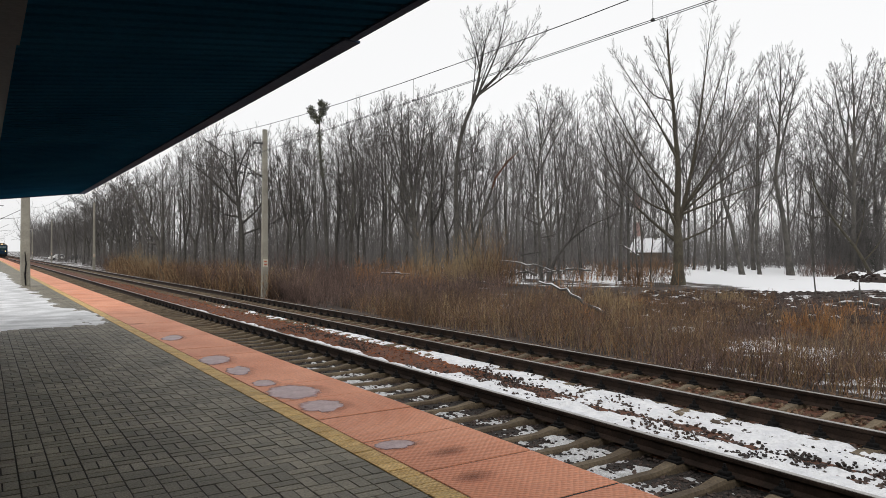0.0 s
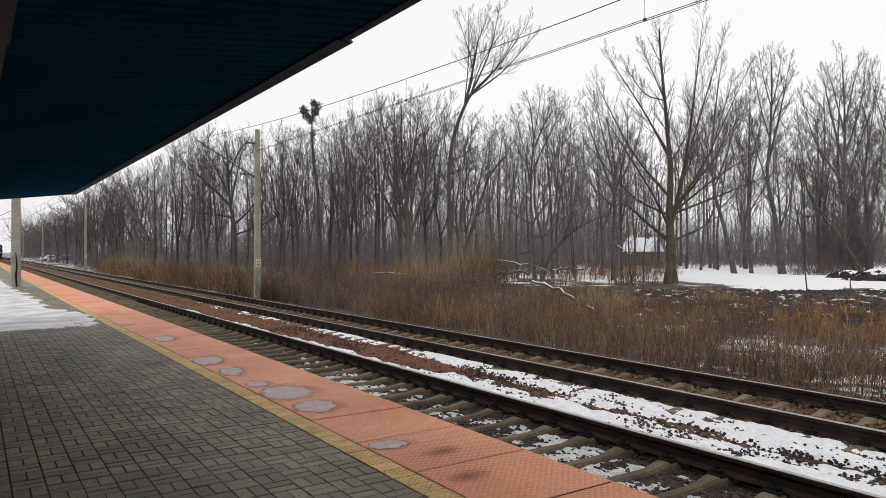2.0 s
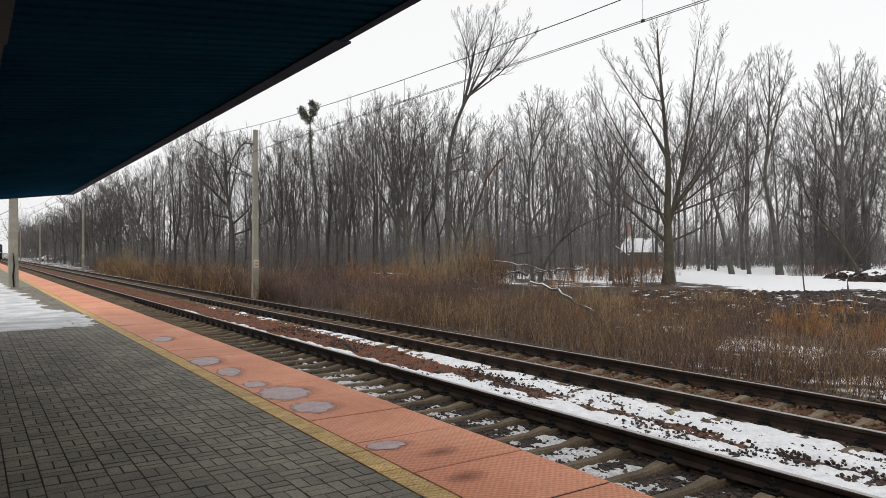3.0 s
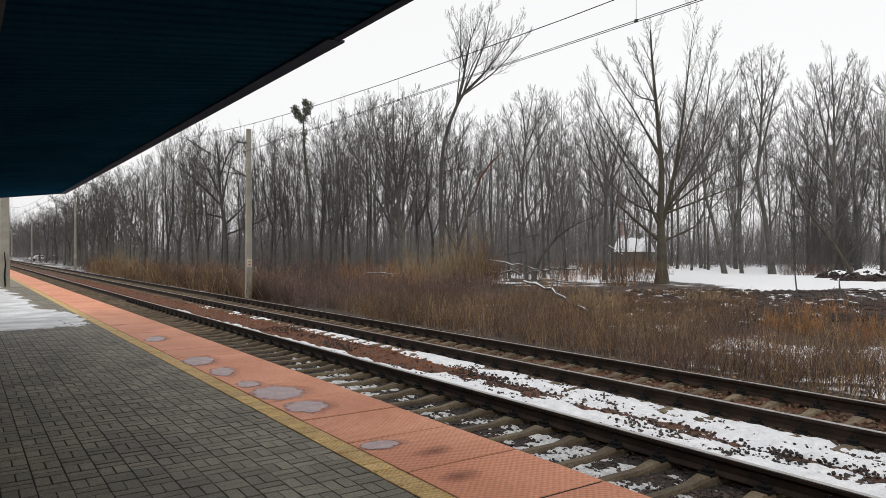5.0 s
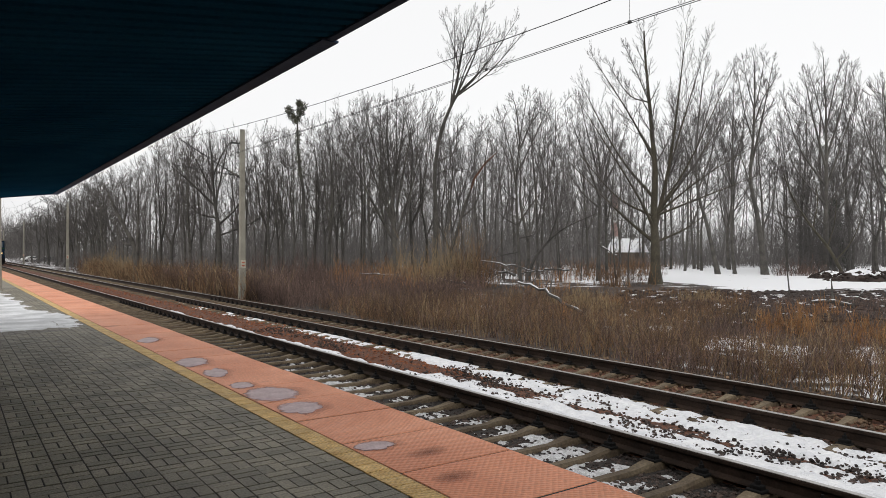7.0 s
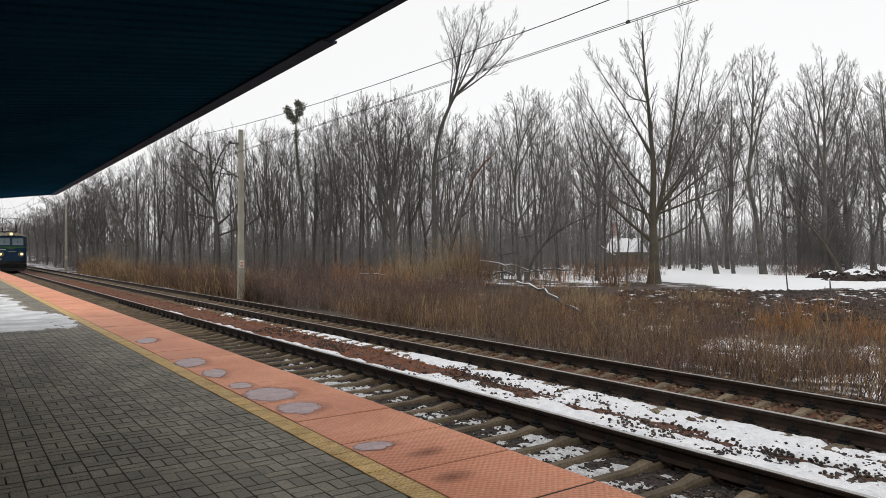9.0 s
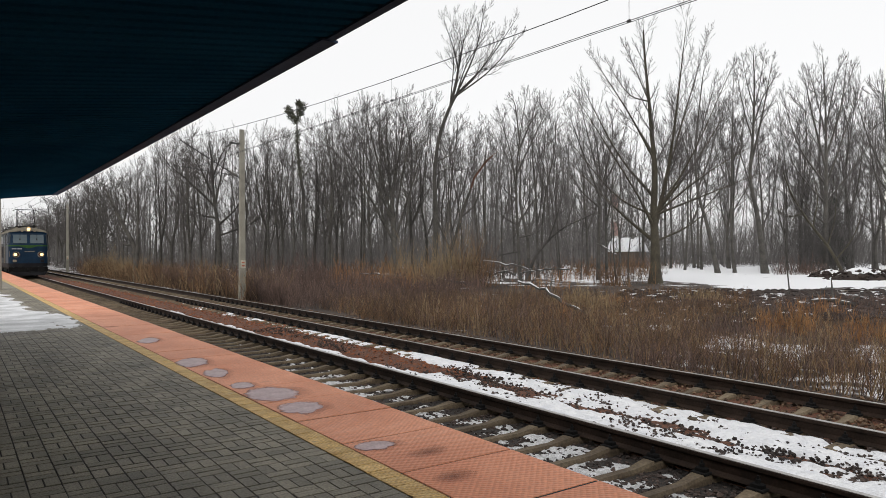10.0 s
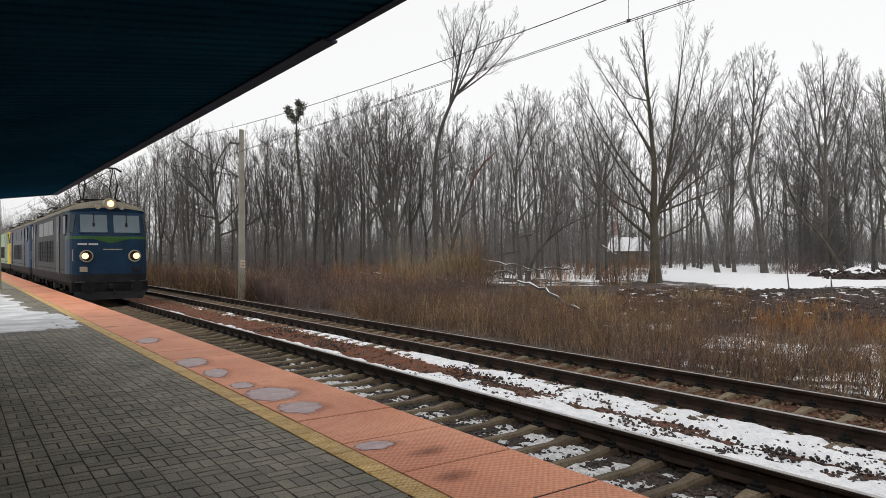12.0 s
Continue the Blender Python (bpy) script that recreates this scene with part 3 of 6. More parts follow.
def build_pole(x, y, base, top, name_label, arm=0, girth=0.165, rot=0, marks=True):
    root = tagged(new("overhead_line_pole"), name_label, "pole", "overhead line poles")
    s = Shape()
    h = top - base
    a, b = girth, girth * 0.67
    n = 6
    for i in range(n + 1):
        t = i / n
        w = a + (b - a) * t
        for px, py in ((-w, -w * .55), (-w * .85, -w * .75), (w * .85, -w * .75), (w, -w * .55), (w, w * .55), (w * .85, w * .75), (-w * .85, w * .75), (-w, w * .55)):
            s.v.append((px, py, h * t - 0.3 * (1 - t)))
    s.f = [(i * 8 + j, i * 8 + (j + 1) % 8, i * 8 + 8 + (j + 1) % 8, i * 8 + 8 + j) for i in range(n) for j in range(8)]
    s.f.append(tuple(range(n * 8, n * 8 + 8)))
    part("shaft", s, CONCRETE, root, "weathered grey concrete shaft")
    if marks:
        plate = part("number_plate", Shape().box(-0.12, 0.12, -0.16, -0.13, 1.55, 1.95, 0.0), PLATE, root, "small pale plate with red bars")
        for zb in (1.64, 1.80):
            part("bar", Shape().box(-0.07, 0.07, -0.166, -0.16, zb, zb + 0.06), PLATE_RED, plate)
    if arm:
        part("cantilever_tube", Shape().tube([(0, 0, h - 2.5), (arm * 3.0, 0, h - 0.78)], [0.03, 0.028], 6), WIRE, root, "dark steel cantilever tube")
        part("registration_tube", Shape().tube([(0, 0, h - 2.35), (arm * 3.3, 0, h - 2.0)], [0.024, 0.02], 6), WIRE, root)
        part("steady_arm", Shape().tube([(arm * 3.3, 0, h - 2.0), (arm * 2.9, 0.1, h - 2.4)], [0.012, 0.012], 5), WIRE, root)
        part("cross_arm", Shape().box(min(0, arm * 0.62), max(0, arm * 0.62), -0.05, 0.05, h - 0.75, h - 0.67), WIRE, root)
        part("insulator", Shape().tube([(arm * (0.25 + 0.05 * i), 0, h - 2.343 + 0.0313 * i) for i in range(8)], [0.03, 0.07, 0.03, 0.07, 0.03, 0.07, 0.03, 0.07], 8), CONCRETE_DARK, root, "ribbed dark insulator")
    root.matrix_basis = pose(x, y, base, 0, 0, rot)
    return root


POLES = (-16.4, 34.4, 98.5, 163, 228, 293)
for yy in POLES[1:]:
    build_pole(11.95, yy, -0.80, 7.7, "concrete overhead-line pole beside the far track", -1)
for yy in (36.05, 100, 165, 230):
    pole = build_pole(1.62, yy, 0.0, 7.7, "concrete overhead-line pole on the platform", 1, 0.205, marks=False)
    part("earth_cable", Shape().tube([(0.02, -0.165, 0.0), (-0.01, -0.165, 0.5), (0.03, -0.16, 0.95), (-0.02, -0.16, 1.5)], [0.03, 0.035, 0.028, 0.015], 6), DARK, pole, "dark cable up the pole's foot")


def build_wires(xc, name_label):
    root = tagged(new("overhead_line"), name_label, "overhead wires")
    for a, b in zip(POLES, POLES[1:]):
        side = 0.2
        pts = [(xc + 0.25 * math.cos(math.pi * i / 8), a + (b - a) * i / 8) for i in range(9)]
        zc = lambda q: 5.26
        zm = lambda q: 6.92 - 4.75 * q * (1 - q)
        for off in (-0.035, 0.035):
            part("contact_wire", Shape().tube([(x + off, y, zc(i / 8)) for i, (x, y) in enumerate(pts)], [0.0065] * 9, 5), WIRE, root)
        many = [(xc + 0.25 * math.cos(math.pi * i / 16), a + (b - a) * i / 16, zm(i / 16)) for i in range(17)]
        part("messenger_wire", Shape().tube(many, [0.009] * 17, 5), WIRE, root)
        for i in range(1, int((b - a) / 3.63)):
            q = (i * 3.63 - 1.54) / (b - a)
            x, y = xc + 0.25 * math.cos(math.pi * q), a + (b - a) * q
            dr = Shape().tube([(x, y, zc(q)), (x, y, zm(q))], [0.004, 0.004], 4)
            dr.box(x - 0.02, x + 0.02, y - 0.025, y + 0.025, zc(q) - 0.015, zc(q) + 0.03)
            part("dropper", dr, WIRE, root)


build_wires(TRACKS[1], "thin dark overhead contact wires above the far track")
build_wires(TRACKS[0], "thin dark overhead contact wires above the near track")


# ---- trees ----
def aside(d, angle, w):
    """A direction turned away from d by an angle, towards w round it."""
    a = d.orthogonal().normalized()
    b = d.cross(a)
    return (d * math.cos(angle) + (a * math.cos(w) + b * math.sin(w)) * math.sin(angle)).normalized()


def along(pts, t):
    """The place and the direction at a share t of a line of points."""
    n = len(pts) - 1
    i = min(int(t * n), n - 1)
    return pts[i].lerp(pts[i + 1], t * n - i), (pts[i + 1] - pts[i]).normalized()


def smooth_line(pts, n):
    """A curve through a few points, in n steps."""
    pts = [Vector(p) for p in pts]
    q = [pts[0] * 2 - pts[1]] + pts + [pts[-1] * 2 - pts[-2]]
    out = []
    for k in range(n + 1):
        s = k / n * (len(pts) - 1)
        i = min(int(s), len(pts) - 2)
        t = s - i
        a, b, c, d = q[i:i + 4]
        out.append(0.5 * (2 * b + (c - a) * t + (2 * a - 5 * b + 4 * c - d) * t * t + (3 * b - 3 * c + d - a) * t ** 3))
    return out


class Growth:
    """A bare tree that grows branch by branch: shoots stand round each branch, shorter towards its end, and bend up to the light."""

    def __init__(self, seed, kids=(8, 6, 5), ratio=0.46, angle=0.72, rise=0.22, crook=0.10, fine=0.0065, bare=0.22, steps=(5, 3, 2)):
        self.steps = steps
        self.rnd = random.Random(seed)
        self.wood, self.crown = Shape(), Shape()
        self.kids, self.ratio, self.angle, self.rise, self.crook, self.fine, self.bare = kids, ratio, angle, rise, crook, fine, bare

    def shoot(self, p, d, length, r, level):
        rnd = self.rnd
        n = self.steps[min(level, 2)]
        if level >= len(self.kids):
            mid = p + d * length * 0.5
            e = (d + Vector((rnd.gauss(0, 0.12), rnd.gauss(0, 0.12), self.rise * 0.8))).normalized()
            self.crown.tube([p, mid + e * length * 0.5], [self.fine, 0], 3, point=True)
            return
        pts = [p]
        for i in range(n):
            d = (d + Vector((rnd.gauss(0, self.crook), rnd.gauss(0, self.crook), rnd.gauss(0, self.crook) + self.rise * 2 / n))).normalized()
            p = p + d * (length / n)
            pts.append(p)
        self.clothe(pts, r, max(r * 0.3, self.fine), level, length)

    def clothe(self, pts, r0, r1, level, length, bare=None, radii=None):
        """Draws a branch and sets its shoots."""
        rnd = self.rnd
        n = len(pts) - 1
        radii = radii or [max(r0 + (r1 - r0) * i / n, self.fine) for i in range(n + 1)]
        (self.wood if level == 0 else self.crown).tube(pts, radii, 8 if r0 > 0.2 else (5 if level == 0 else 3), caps=False)
        bare = self.bare if bare is None else bare
        count = self.kids[level] if bare < 1 else 0
        w = rnd.uniform(0, 6.28)
        for k in range(count):
            t = bare + (1 - bare) * (k + rnd.random() * 0.9) / count
            q, d = along(pts, min(t, 0.99))
            w += 2.4 + rnd.uniform(-0.5, 0.5)
            e = aside(d, self.angle * rnd.uniform(0.6, 1.25) * (1.15 - 0.35 * t), w)
            r = radii[min(int(t * n), n)]
            self.shoot(q, e, length * self.ratio * (1.2 - 0.7 * t) * rnd.uniform(0.65, 1.2), max(r * rnd.uniform(0.3, 0.5), self.fine), level + 1)
        q, d = along(pts, 0.999)
        self.shoot(q, d, length * self.ratio * (0.3 if level == 0 else 0.55), max(r1, self.fine), level + 1)

    def thing(self, name, label, bark):
        root = tagged(new(name), label, "tree")
        part("trunk", self.wood, bark, root, smooth=True)
        part("crown", self.crown, TWIG, root)
        return root


def wood_tree(seed, height=18.0, girth=0.15, first=0.35, limbs=13, reach=0.26, lean=0.04, fork=False, label="", bark=None, name="bare_tree", **kw):
    """A tree of the wood: a drawn-up trunk, bare below, with ascending limbs."""
    g = Growth(seed, steps=(4, 2, 1), **kw)
    rnd = g.rnd
    u = rnd.uniform(0, 6.28)
    a = Vector((math.cos(u), math.sin(u), 0)) * lean
    line = smooth_line([(0, 0, -0.3)] + [tuple(a * height * t * t + Vector((rnd.gauss(0, 0.014), rnd.gauss(0, 0.014), 0)) * height * min(1, 2 * t) + Vector((0, 0, height * 0.9 * t))) for t in (0.25, 0.5, 0.75, 1.0)], 12)
    radii = [girth * (1.3 if i == 0 else 1.0) * (1 - 0.88 * (i / 12) ** 1.15) for i in range(13)]
    stems = [(line, radii, first)]
    if fork:
        q, d = along(line, fork)
        e = Vector((-a.x, -a.y, 0)).normalized() * height * 0.13
        second = smooth_line([q, q + e * 0.55 + Vector((0, 0, height * 0.17)), q + e + Vector((0, 0, height * (0.86 - 0.9 * fork)))], 8)
        stems.append((second, [girth * (0.66 - 0.07 * i) for i in range(9)], 0.12))
    for pts, rad, low in stems:
        g.wood.tube(pts, rad, 8, caps=False)
        w, n = rnd.uniform(0, 6.28), len(pts) - 1
        count = limbs if pts is line else limbs * 2 // 3
        for k in range(count):
            t = low + (0.99 - low) * ((k + rnd.random() * 0.8) / count) ** 0.85
            q, d = along(pts, t)
            w += 2.4 + rnd.uniform(-0.6, 0.6)
            rise = (t - low) / (1 - low)
            size = height * reach * (0.75 + 0.6 * rise - 0.95 * rise * rise) * rnd.uniform(0.6, 1.2)
            g.shoot(q, aside(d, rnd.uniform(0.55, 1.05), w), size, max(rad[int(t * n)] * rnd.uniform(0.3, 0.5), 0.014), 0)
    top = max(v[2] for v in g.crown.v)
    for s in (g.wood, g.crown):
        s.v = [(x * height / top, y * height / top, z * height / top) for x, y, z in s.v]
    return g.thing(name, label, bark or BARK)


def from_view(px, depth):
    """The place on the land along a bearing: px counts across the picture's width from its centre line, depth is how far ahead."""
    a = radians(35.09)
    u = (px - 784) / 1233.2
    x = depth * (math.sin(a) + u * math.cos(a))
    y = depth * (math.cos(a) - u * math.sin(a))
    return x, y


def tree_height(px_top, depth):
    return EYE[2] + (447 - px_top) / 1233.2 * depth + 0.75


def across(u, z, v=0.0):
    """A point of a tree that leans along the edge of the wood: u along the edge, v away from the railway."""
    a = radians(35.09)
    return (u * math.cos(a) + v * math.sin(a), -u * math.sin(a) + v * math.cos(a), z)


def single_tree(px, depth, trunk, girth, limbs, label, seed, bark=None, taper=0.9, sway=0.35, bare=0.2, trunk_bare=0.45, slim=0.8, **kw):
    """A tree that stands out: its trunk's line, and limbs by where they leave the trunk, thickness, bend and end; the rest grows by itself."""
    g = Growth(seed, **kw)
    rnd = g.rnd
    line = smooth_line([across(u, z) for u, z in trunk], 16)
    radii = [girth * (1.25 if i == 0 else 1.0) * (1 - taper * (i / 16) ** slim) for i in range(17)]
    high = trunk[-1][1]
    g.clothe(line, girth, 0.02, 0, high * 0.36, bare=trunk_bare, radii=radii)
    for k, (start, r, u1, z1, u2, z2) in enumerate(limbs):
        s = next((i for i, q in enumerate(line) if q.z > start), 16)
        q = line[s - 1].lerp(line[s], 0.5)
        v = (1 if k % 2 else -1) * sway * rnd.uniform(0.4, 1.3) * (abs(u2) + 1.0)
        bend = smooth_line([q, across(u1, z1, v * 0.45), across(u2, z2, v)], 9)
        length = sum((b - a).length for a, b in zip(bend, bend[1:]))
        g.clothe(bend, r, 0.014, 0, length * 0.62, bare=bare)
    ob = g.thing("bare_tree", label, bark or BARK)
    x, y = from_view(px, depth)
    ob.matrix_basis = pose(x, y, ground_z(x, y))


single_tree(1163, 51, [(0.0, -0.3), (0.0, 2.9), (-0.1, 5.0), (0.0, 8.3), (-0.2, 10.8), (-0.4, 13.2), (-0.7, 16.5), (-0.8, 18.6)], 0.50,
            [(3.9, 0.20, 1.1, 9.5, 2.2, 19.0), (4.1, 0.14, 1.7, 9.9, 4.4, 18.0), (4.5, 0.12, 2.2, 8.9, 4.8, 15.3), (5.0, 0.13, 3.0, 8.7, 5.9, 13.0), (5.4, 0.10, 3.4, 7.9, 6.9, 10.1),
             (3.1, 0.10, 2.8, 4.3, 6.1, 6.6), (4.8, 0.10, 3.2, 6.4, 6.7, 7.9), (3.1, 0.16, -2.2, 5.2, -6.3, 9.7), (4.1, 0.15, -1.8, 6.8, -6.1, 13.0), (6.6, 0.13, -2.4, 9.7, -4.9, 15.3),
             (9.5, 0.10, -2.0, 12.4, -4.7, 16.3), (12.8, 0.06, -1.8, 14.1, -3.2, 16.7), (5.0, 0.10, -3.2, 6.4, -6.7, 9.9), (13.2, 0.05, -1.2, 15.7, -2.0, 18.0)],
            "broad leafless tree forking low into sweeping limbs", 41, BARK_MOSS, slim=0.5, kids=(18, 8, 10), ratio=0.42, angle=0.65, rise=0.24, fine=0.0058, bare=0.25)
single_tree(770, 50, [(0.0, -0.3), (0.2, 4.1), (0.1, 7.7), (0.5, 10.7), (1.3, 12.9), (1.9, 13.9)], 0.19,
            [(12.6, 0.09, 1.8, 15.4, 0.8, 18.9), (12.6, 0.09, 2.0, 16.2, 2.4, 18.9), (13.6, 0.08, 3.0, 16.4, 3.6, 19.0), (13.6, 0.08, 3.3, 15.3, 5.1, 18.2), (13.6, 0.07, 4.0, 15.0, 6.0, 17.0),
             (13.0, 0.06, 2.1, 17.0, 3.0, 19.6), (13.7, 0.06, 3.8, 15.6, 5.6, 18.0), (13.4, 0.06, 2.6, 16.2, 4.3, 18.8), (12.9, 0.05, 1.5, 15.8, 1.5, 18.9), (8.5, 0.07, 1.5, 9.6, 1.8, 12.0), (8.1, 0.05, 1.0, 8.2, 2.8, 7.9), (8.1, 0.05, -0.2, 10.9, 0.3, 13.5)],
            "leaning leafless tree with a bent trunk and fan of limbs", 52, taper=0.45, kids=(11, 7, 9), ratio=0.46, angle=0.65, rise=0.2, fine=0.005, bare=0.3, trunk_bare=1.0)
single_tree(700, 56, [(0.1, -0.3), (0.0, 4.8), (-0.2, 7.0), (-0.5, 10.7), (-0.5, 14.0)], 0.26,
            [(2.5, 0.14, -2.0, 7.0, -4.0, 11.0), (3.9, 0.13, -1.6, 8.4, -3.2, 12.6), (4.8, 0.12, -1.3, 9.8, -2.2, 13.6), (3.0, 0.13, 1.4, 7.5, 2.5, 11.0), (4.8, 0.12, 1.0, 9.8, 1.8, 13.0),
             (6.1, 0.11, 0.5, 10.7, 1.0, 14.0), (7.0, 0.10, -0.9, 11.1, -1.1, 14.4), (5.7, 0.10, 0.2, 9.8, 0.2, 14.4)],
            "leafless tree with a dense rounded crown of fine twigs", 31, slim=0.6, kids=(16, 8, 10), ratio=0.38, angle=0.85, fine=0.0068)
single_tree(1355, 75, [(0.2, -0.4), (-0.6, 6.0), (-1.4, 10.2), (-1.1, 14.5), (-0.9, 19.9), (-1.0, 23.6)], 0.40,
            [(11.4, 0.17, -0.2, 16.9, 0.8, 22.8), (13.9, 0.10, -2.0, 18.1, -2.6, 22.8), (16.9, 0.09, -0.5, 19.9, 0.0, 23.6), (15.4, 0.10, 0.1, 19.0, 1.6, 21.4), (9.0, 0.09, -2.7, 13.3, -3.5, 16.3), (16.9, 0.08, -1.5, 20.6, -1.8, 23.6)],
            "tall leafless tree with a small rounded crown beside the field", 33, slim=0.6, kids=(14, 8, 11), ratio=0.40, angle=0.85, fine=0.0085, bare=0.4, trunk_bare=0.6)
single_tree(1465, 78, [(0.0, -0.4), (0.1, 11.3), (0.1, 17.6), (-0.2, 24.3)], 0.36,
            [(11.3, 0.16, -1.6, 17.6, -2.8, 22.0), (9.4, 0.15, -2.5, 14.4, -3.8, 20.2), (12.5, 0.15, 1.6, 18.2, 2.2, 23.6), (10.0, 0.15, 2.5, 15.7, 4.4, 20.8), (8.1, 0.12, 3.8, 13.2, 5.2, 17.8),
             (8.7, 0.12, -3.2, 11.9, -4.2, 16.0), (16.3, 0.10, 0.8, 20.7, 1.3, 23.6), (15.1, 0.10, -0.9, 20.1, -1.5, 23.0), (4.9, 0.12, -2.5, 7.5, -4.4, 11.3), (4.9, 0.12, 2.8, 8.1, 4.7, 11.9)],
            "large leafless tree with a dense brownish crown beside the field", 35, slim=0.6, kids=(14, 8, 11), ratio=0.40, angle=0.8, fine=0.009)
single_tree(390, 54, [(0.1, -0.3), (0.0, 4.2), (-0.3, 6.3), (-0.5, 9.4), (-0.7, 11.2)], 0.22,
            [(5.9, 0.11, -2.0, 7.9, -3.6, 9.4), (6.3, 0.10, 0.2, 8.5, 0.7, 11.0), (5.3, 0.09, -1.5, 5.5, -2.8, 7.2), (4.6, 0.10, 1.2, 5.9, 2.1, 8.3), (6.8, 0.08, -1.3, 9.0, -2.0, 10.5),
             (3.7, 0.08, 2.2, 4.6, 3.5, 5.5), (8.5, 0.07, 0.4, 10.1, 1.1, 10.9)],
            "dark leafless tree with long slanting limbs at the wood's edge", 37, kids=(15, 8, 6), ratio=0.42, fine=0.008)
single_tree(246, 58, [(0.0, -0.5), (-0.2, 2.8), (-1.0, 4.5), (-1.9, 6.3), (-2.6, 7.8)], 0.27,
            [(0.9, 0.20, 0.2, 5.2, 0.3, 9.6), (2.8, 0.12, -1.5, 3.5, -2.6, 6.1), (4.5, 0.10, -0.7, 6.6, -1.0, 8.4), (6.1, 0.08, -2.6, 6.6, -3.8, 7.4)],
            "leafless tree with two slanting trunks at the wood's edge", 38, taper=0.75, kids=(14, 8, 6), ratio=0.42, fine=0.009)
single_tree(1062, 58, [(0.0, -0.3), (0.1, 5.6), (0.2, 8.5), (-0.1, 11.3), (-0.5, 13.0)], 0.2,
            [(7.1, 0.12, -1.3, 10.3, -2.7, 13.6), (8.0, 0.10, -0.6, 11.3, -1.5, 15.3), (7.5, 0.12, 1.4, 9.9, 2.4, 13.4), (6.1, 0.09, -1.3, 7.5, -2.7, 9.9), (7.1, 0.10, 1.1, 11.3, 1.1, 14.0)],
            "leafless tree with several ascending stems behind the broad tree", 39, kids=(14, 8, 6), ratio=0.42, fine=0.009)
single_tree(922, 52, [(0.1, -0.3), (-0.1, 3.8), (-0.2, 7.6), (0.1, 11.0), (0.6, 14.0)], 0.16,
            [(6.7, 0.08, -0.7, 9.7, -1.6, 12.4), (8.0, 0.08, 1.0, 10.5, 2.2, 13.0), (4.6, 0.08, 1.2, 6.3, 2.7, 8.0), (3.8, 0.07, -1.3, 5.1, -2.4, 6.7), (5.9, 0.07, -0.9, 6.7, -2.2, 8.4),
             (9.7, 0.07, 1.0, 12.2, 1.6, 14.2), (10.5, 0.06, -0.3, 13.1, -0.7, 13.7), (3.0, 0.06, 1.4, 3.8, 2.2, 5.5), (2.1, 0.06, -1.1, 2.1, -2.6, 1.7)],
            "dark crooked leafless tree with tangled low boughs", 40, kids=(12, 6, 5), ratio=0.42, crook=0.16, angle=0.8, rise=0.14, fine=0.0085)
single_tree(938, 55, [(0.0, -0.3), (0.4, 1.6), (1.8, 3.4), (3.2, 4.4), (5.4, 5.4)], 0.16, [(3.2, 0.07, 2.2, 5.0, 2.8, 7.4), (4.2, 0.06, 3.6, 6.0, 4.4, 8.0)],
            "low leaning leafless tree with an arching dark stem", 43, taper=0.7, kids=(10, 6, 4), ratio=0.4, fine=0.0065)
single_tree(1275, 75, [(0.0, -0.4), (-1.2, 5.2), (-2.2, 8.8), (-2.4, 13.5), (-1.8, 19.5), (-1.5, 21.8)], 0.30,
            [(9.0, 0.12, -0.8, 13.0, 0.4, 18.0), (10.5, 0.10, -3.6, 14.5, -4.2, 18.5), (13.5, 0.09, -1.2, 17.5, -0.2, 21.0), (7.0, 0.08, 0.4, 9.0, 2.0, 12.0)],
            "slanting leafless tree behind the snowy field", 44, slim=0.6, kids=(12, 8, 6), ratio=0.42, fine=0.012)
single_tree(1303, 76, [(0.1, -0.4), (-0.3, 4.6), (-0.2, 13.5), (0.0, 21.0)], 0.24, [(9.0, 0.09, -1.4, 14.0, -1.8, 18.0), (11.0, 0.09, 1.0, 15.0, 1.6, 18.5), (7.0, 0.08, 1.6, 10.0, 2.4, 13.0)],
            "straight leafless tree behind the snowy field", 45, slim=0.6, kids=(12, 8, 6), ratio=0.42, fine=0.012)
single_tree(1500, 72, [(0.0, -0.4), (-1.6, 2.6), (-3.6, 5.2), (-5.4, 8.0), (-6.4, 10.6)], 0.2, [(3.0, 0.08, -1.2, 5.5, -1.0, 9.0), (5.0, 0.08, -2.6, 8.0, -3.0, 12.0), (1.2, 0.09, 0.6, 4.0, 1.8, 8.5), (6.5, 0.07, -5.6, 6.2, -7.6, 8.6)],
            "leafless tree leaning low across the thicket beside the field", 46, BARK_MOSS, taper=0.7, kids=(12, 7, 5), ratio=0.46, fine=0.011)
single_tree(1585, 66, [(0.0, -0.4), (0.0, 6.0), (-0.4, 12.0), (-0.9, 18.5)], 0.3, [(5.0, 0.12, -2.0, 9.0, -3.4, 13.0), (8.0, 0.12, -1.8, 13.0, -3.0, 19.0), (7.0, 0.1, -2.4, 10.0, -4.4, 12.5), (3.5, 0.09, -2.2, 5.5, -4.0, 8.0), (10.0, 0.1, -1.2, 15.0, -1.8, 18.5)],
            "leafless tree with long limbs reaching over the soil heap", 47, slim=0.6, kids=(12, 7, 5), ratio=0.42, fine=0.010)

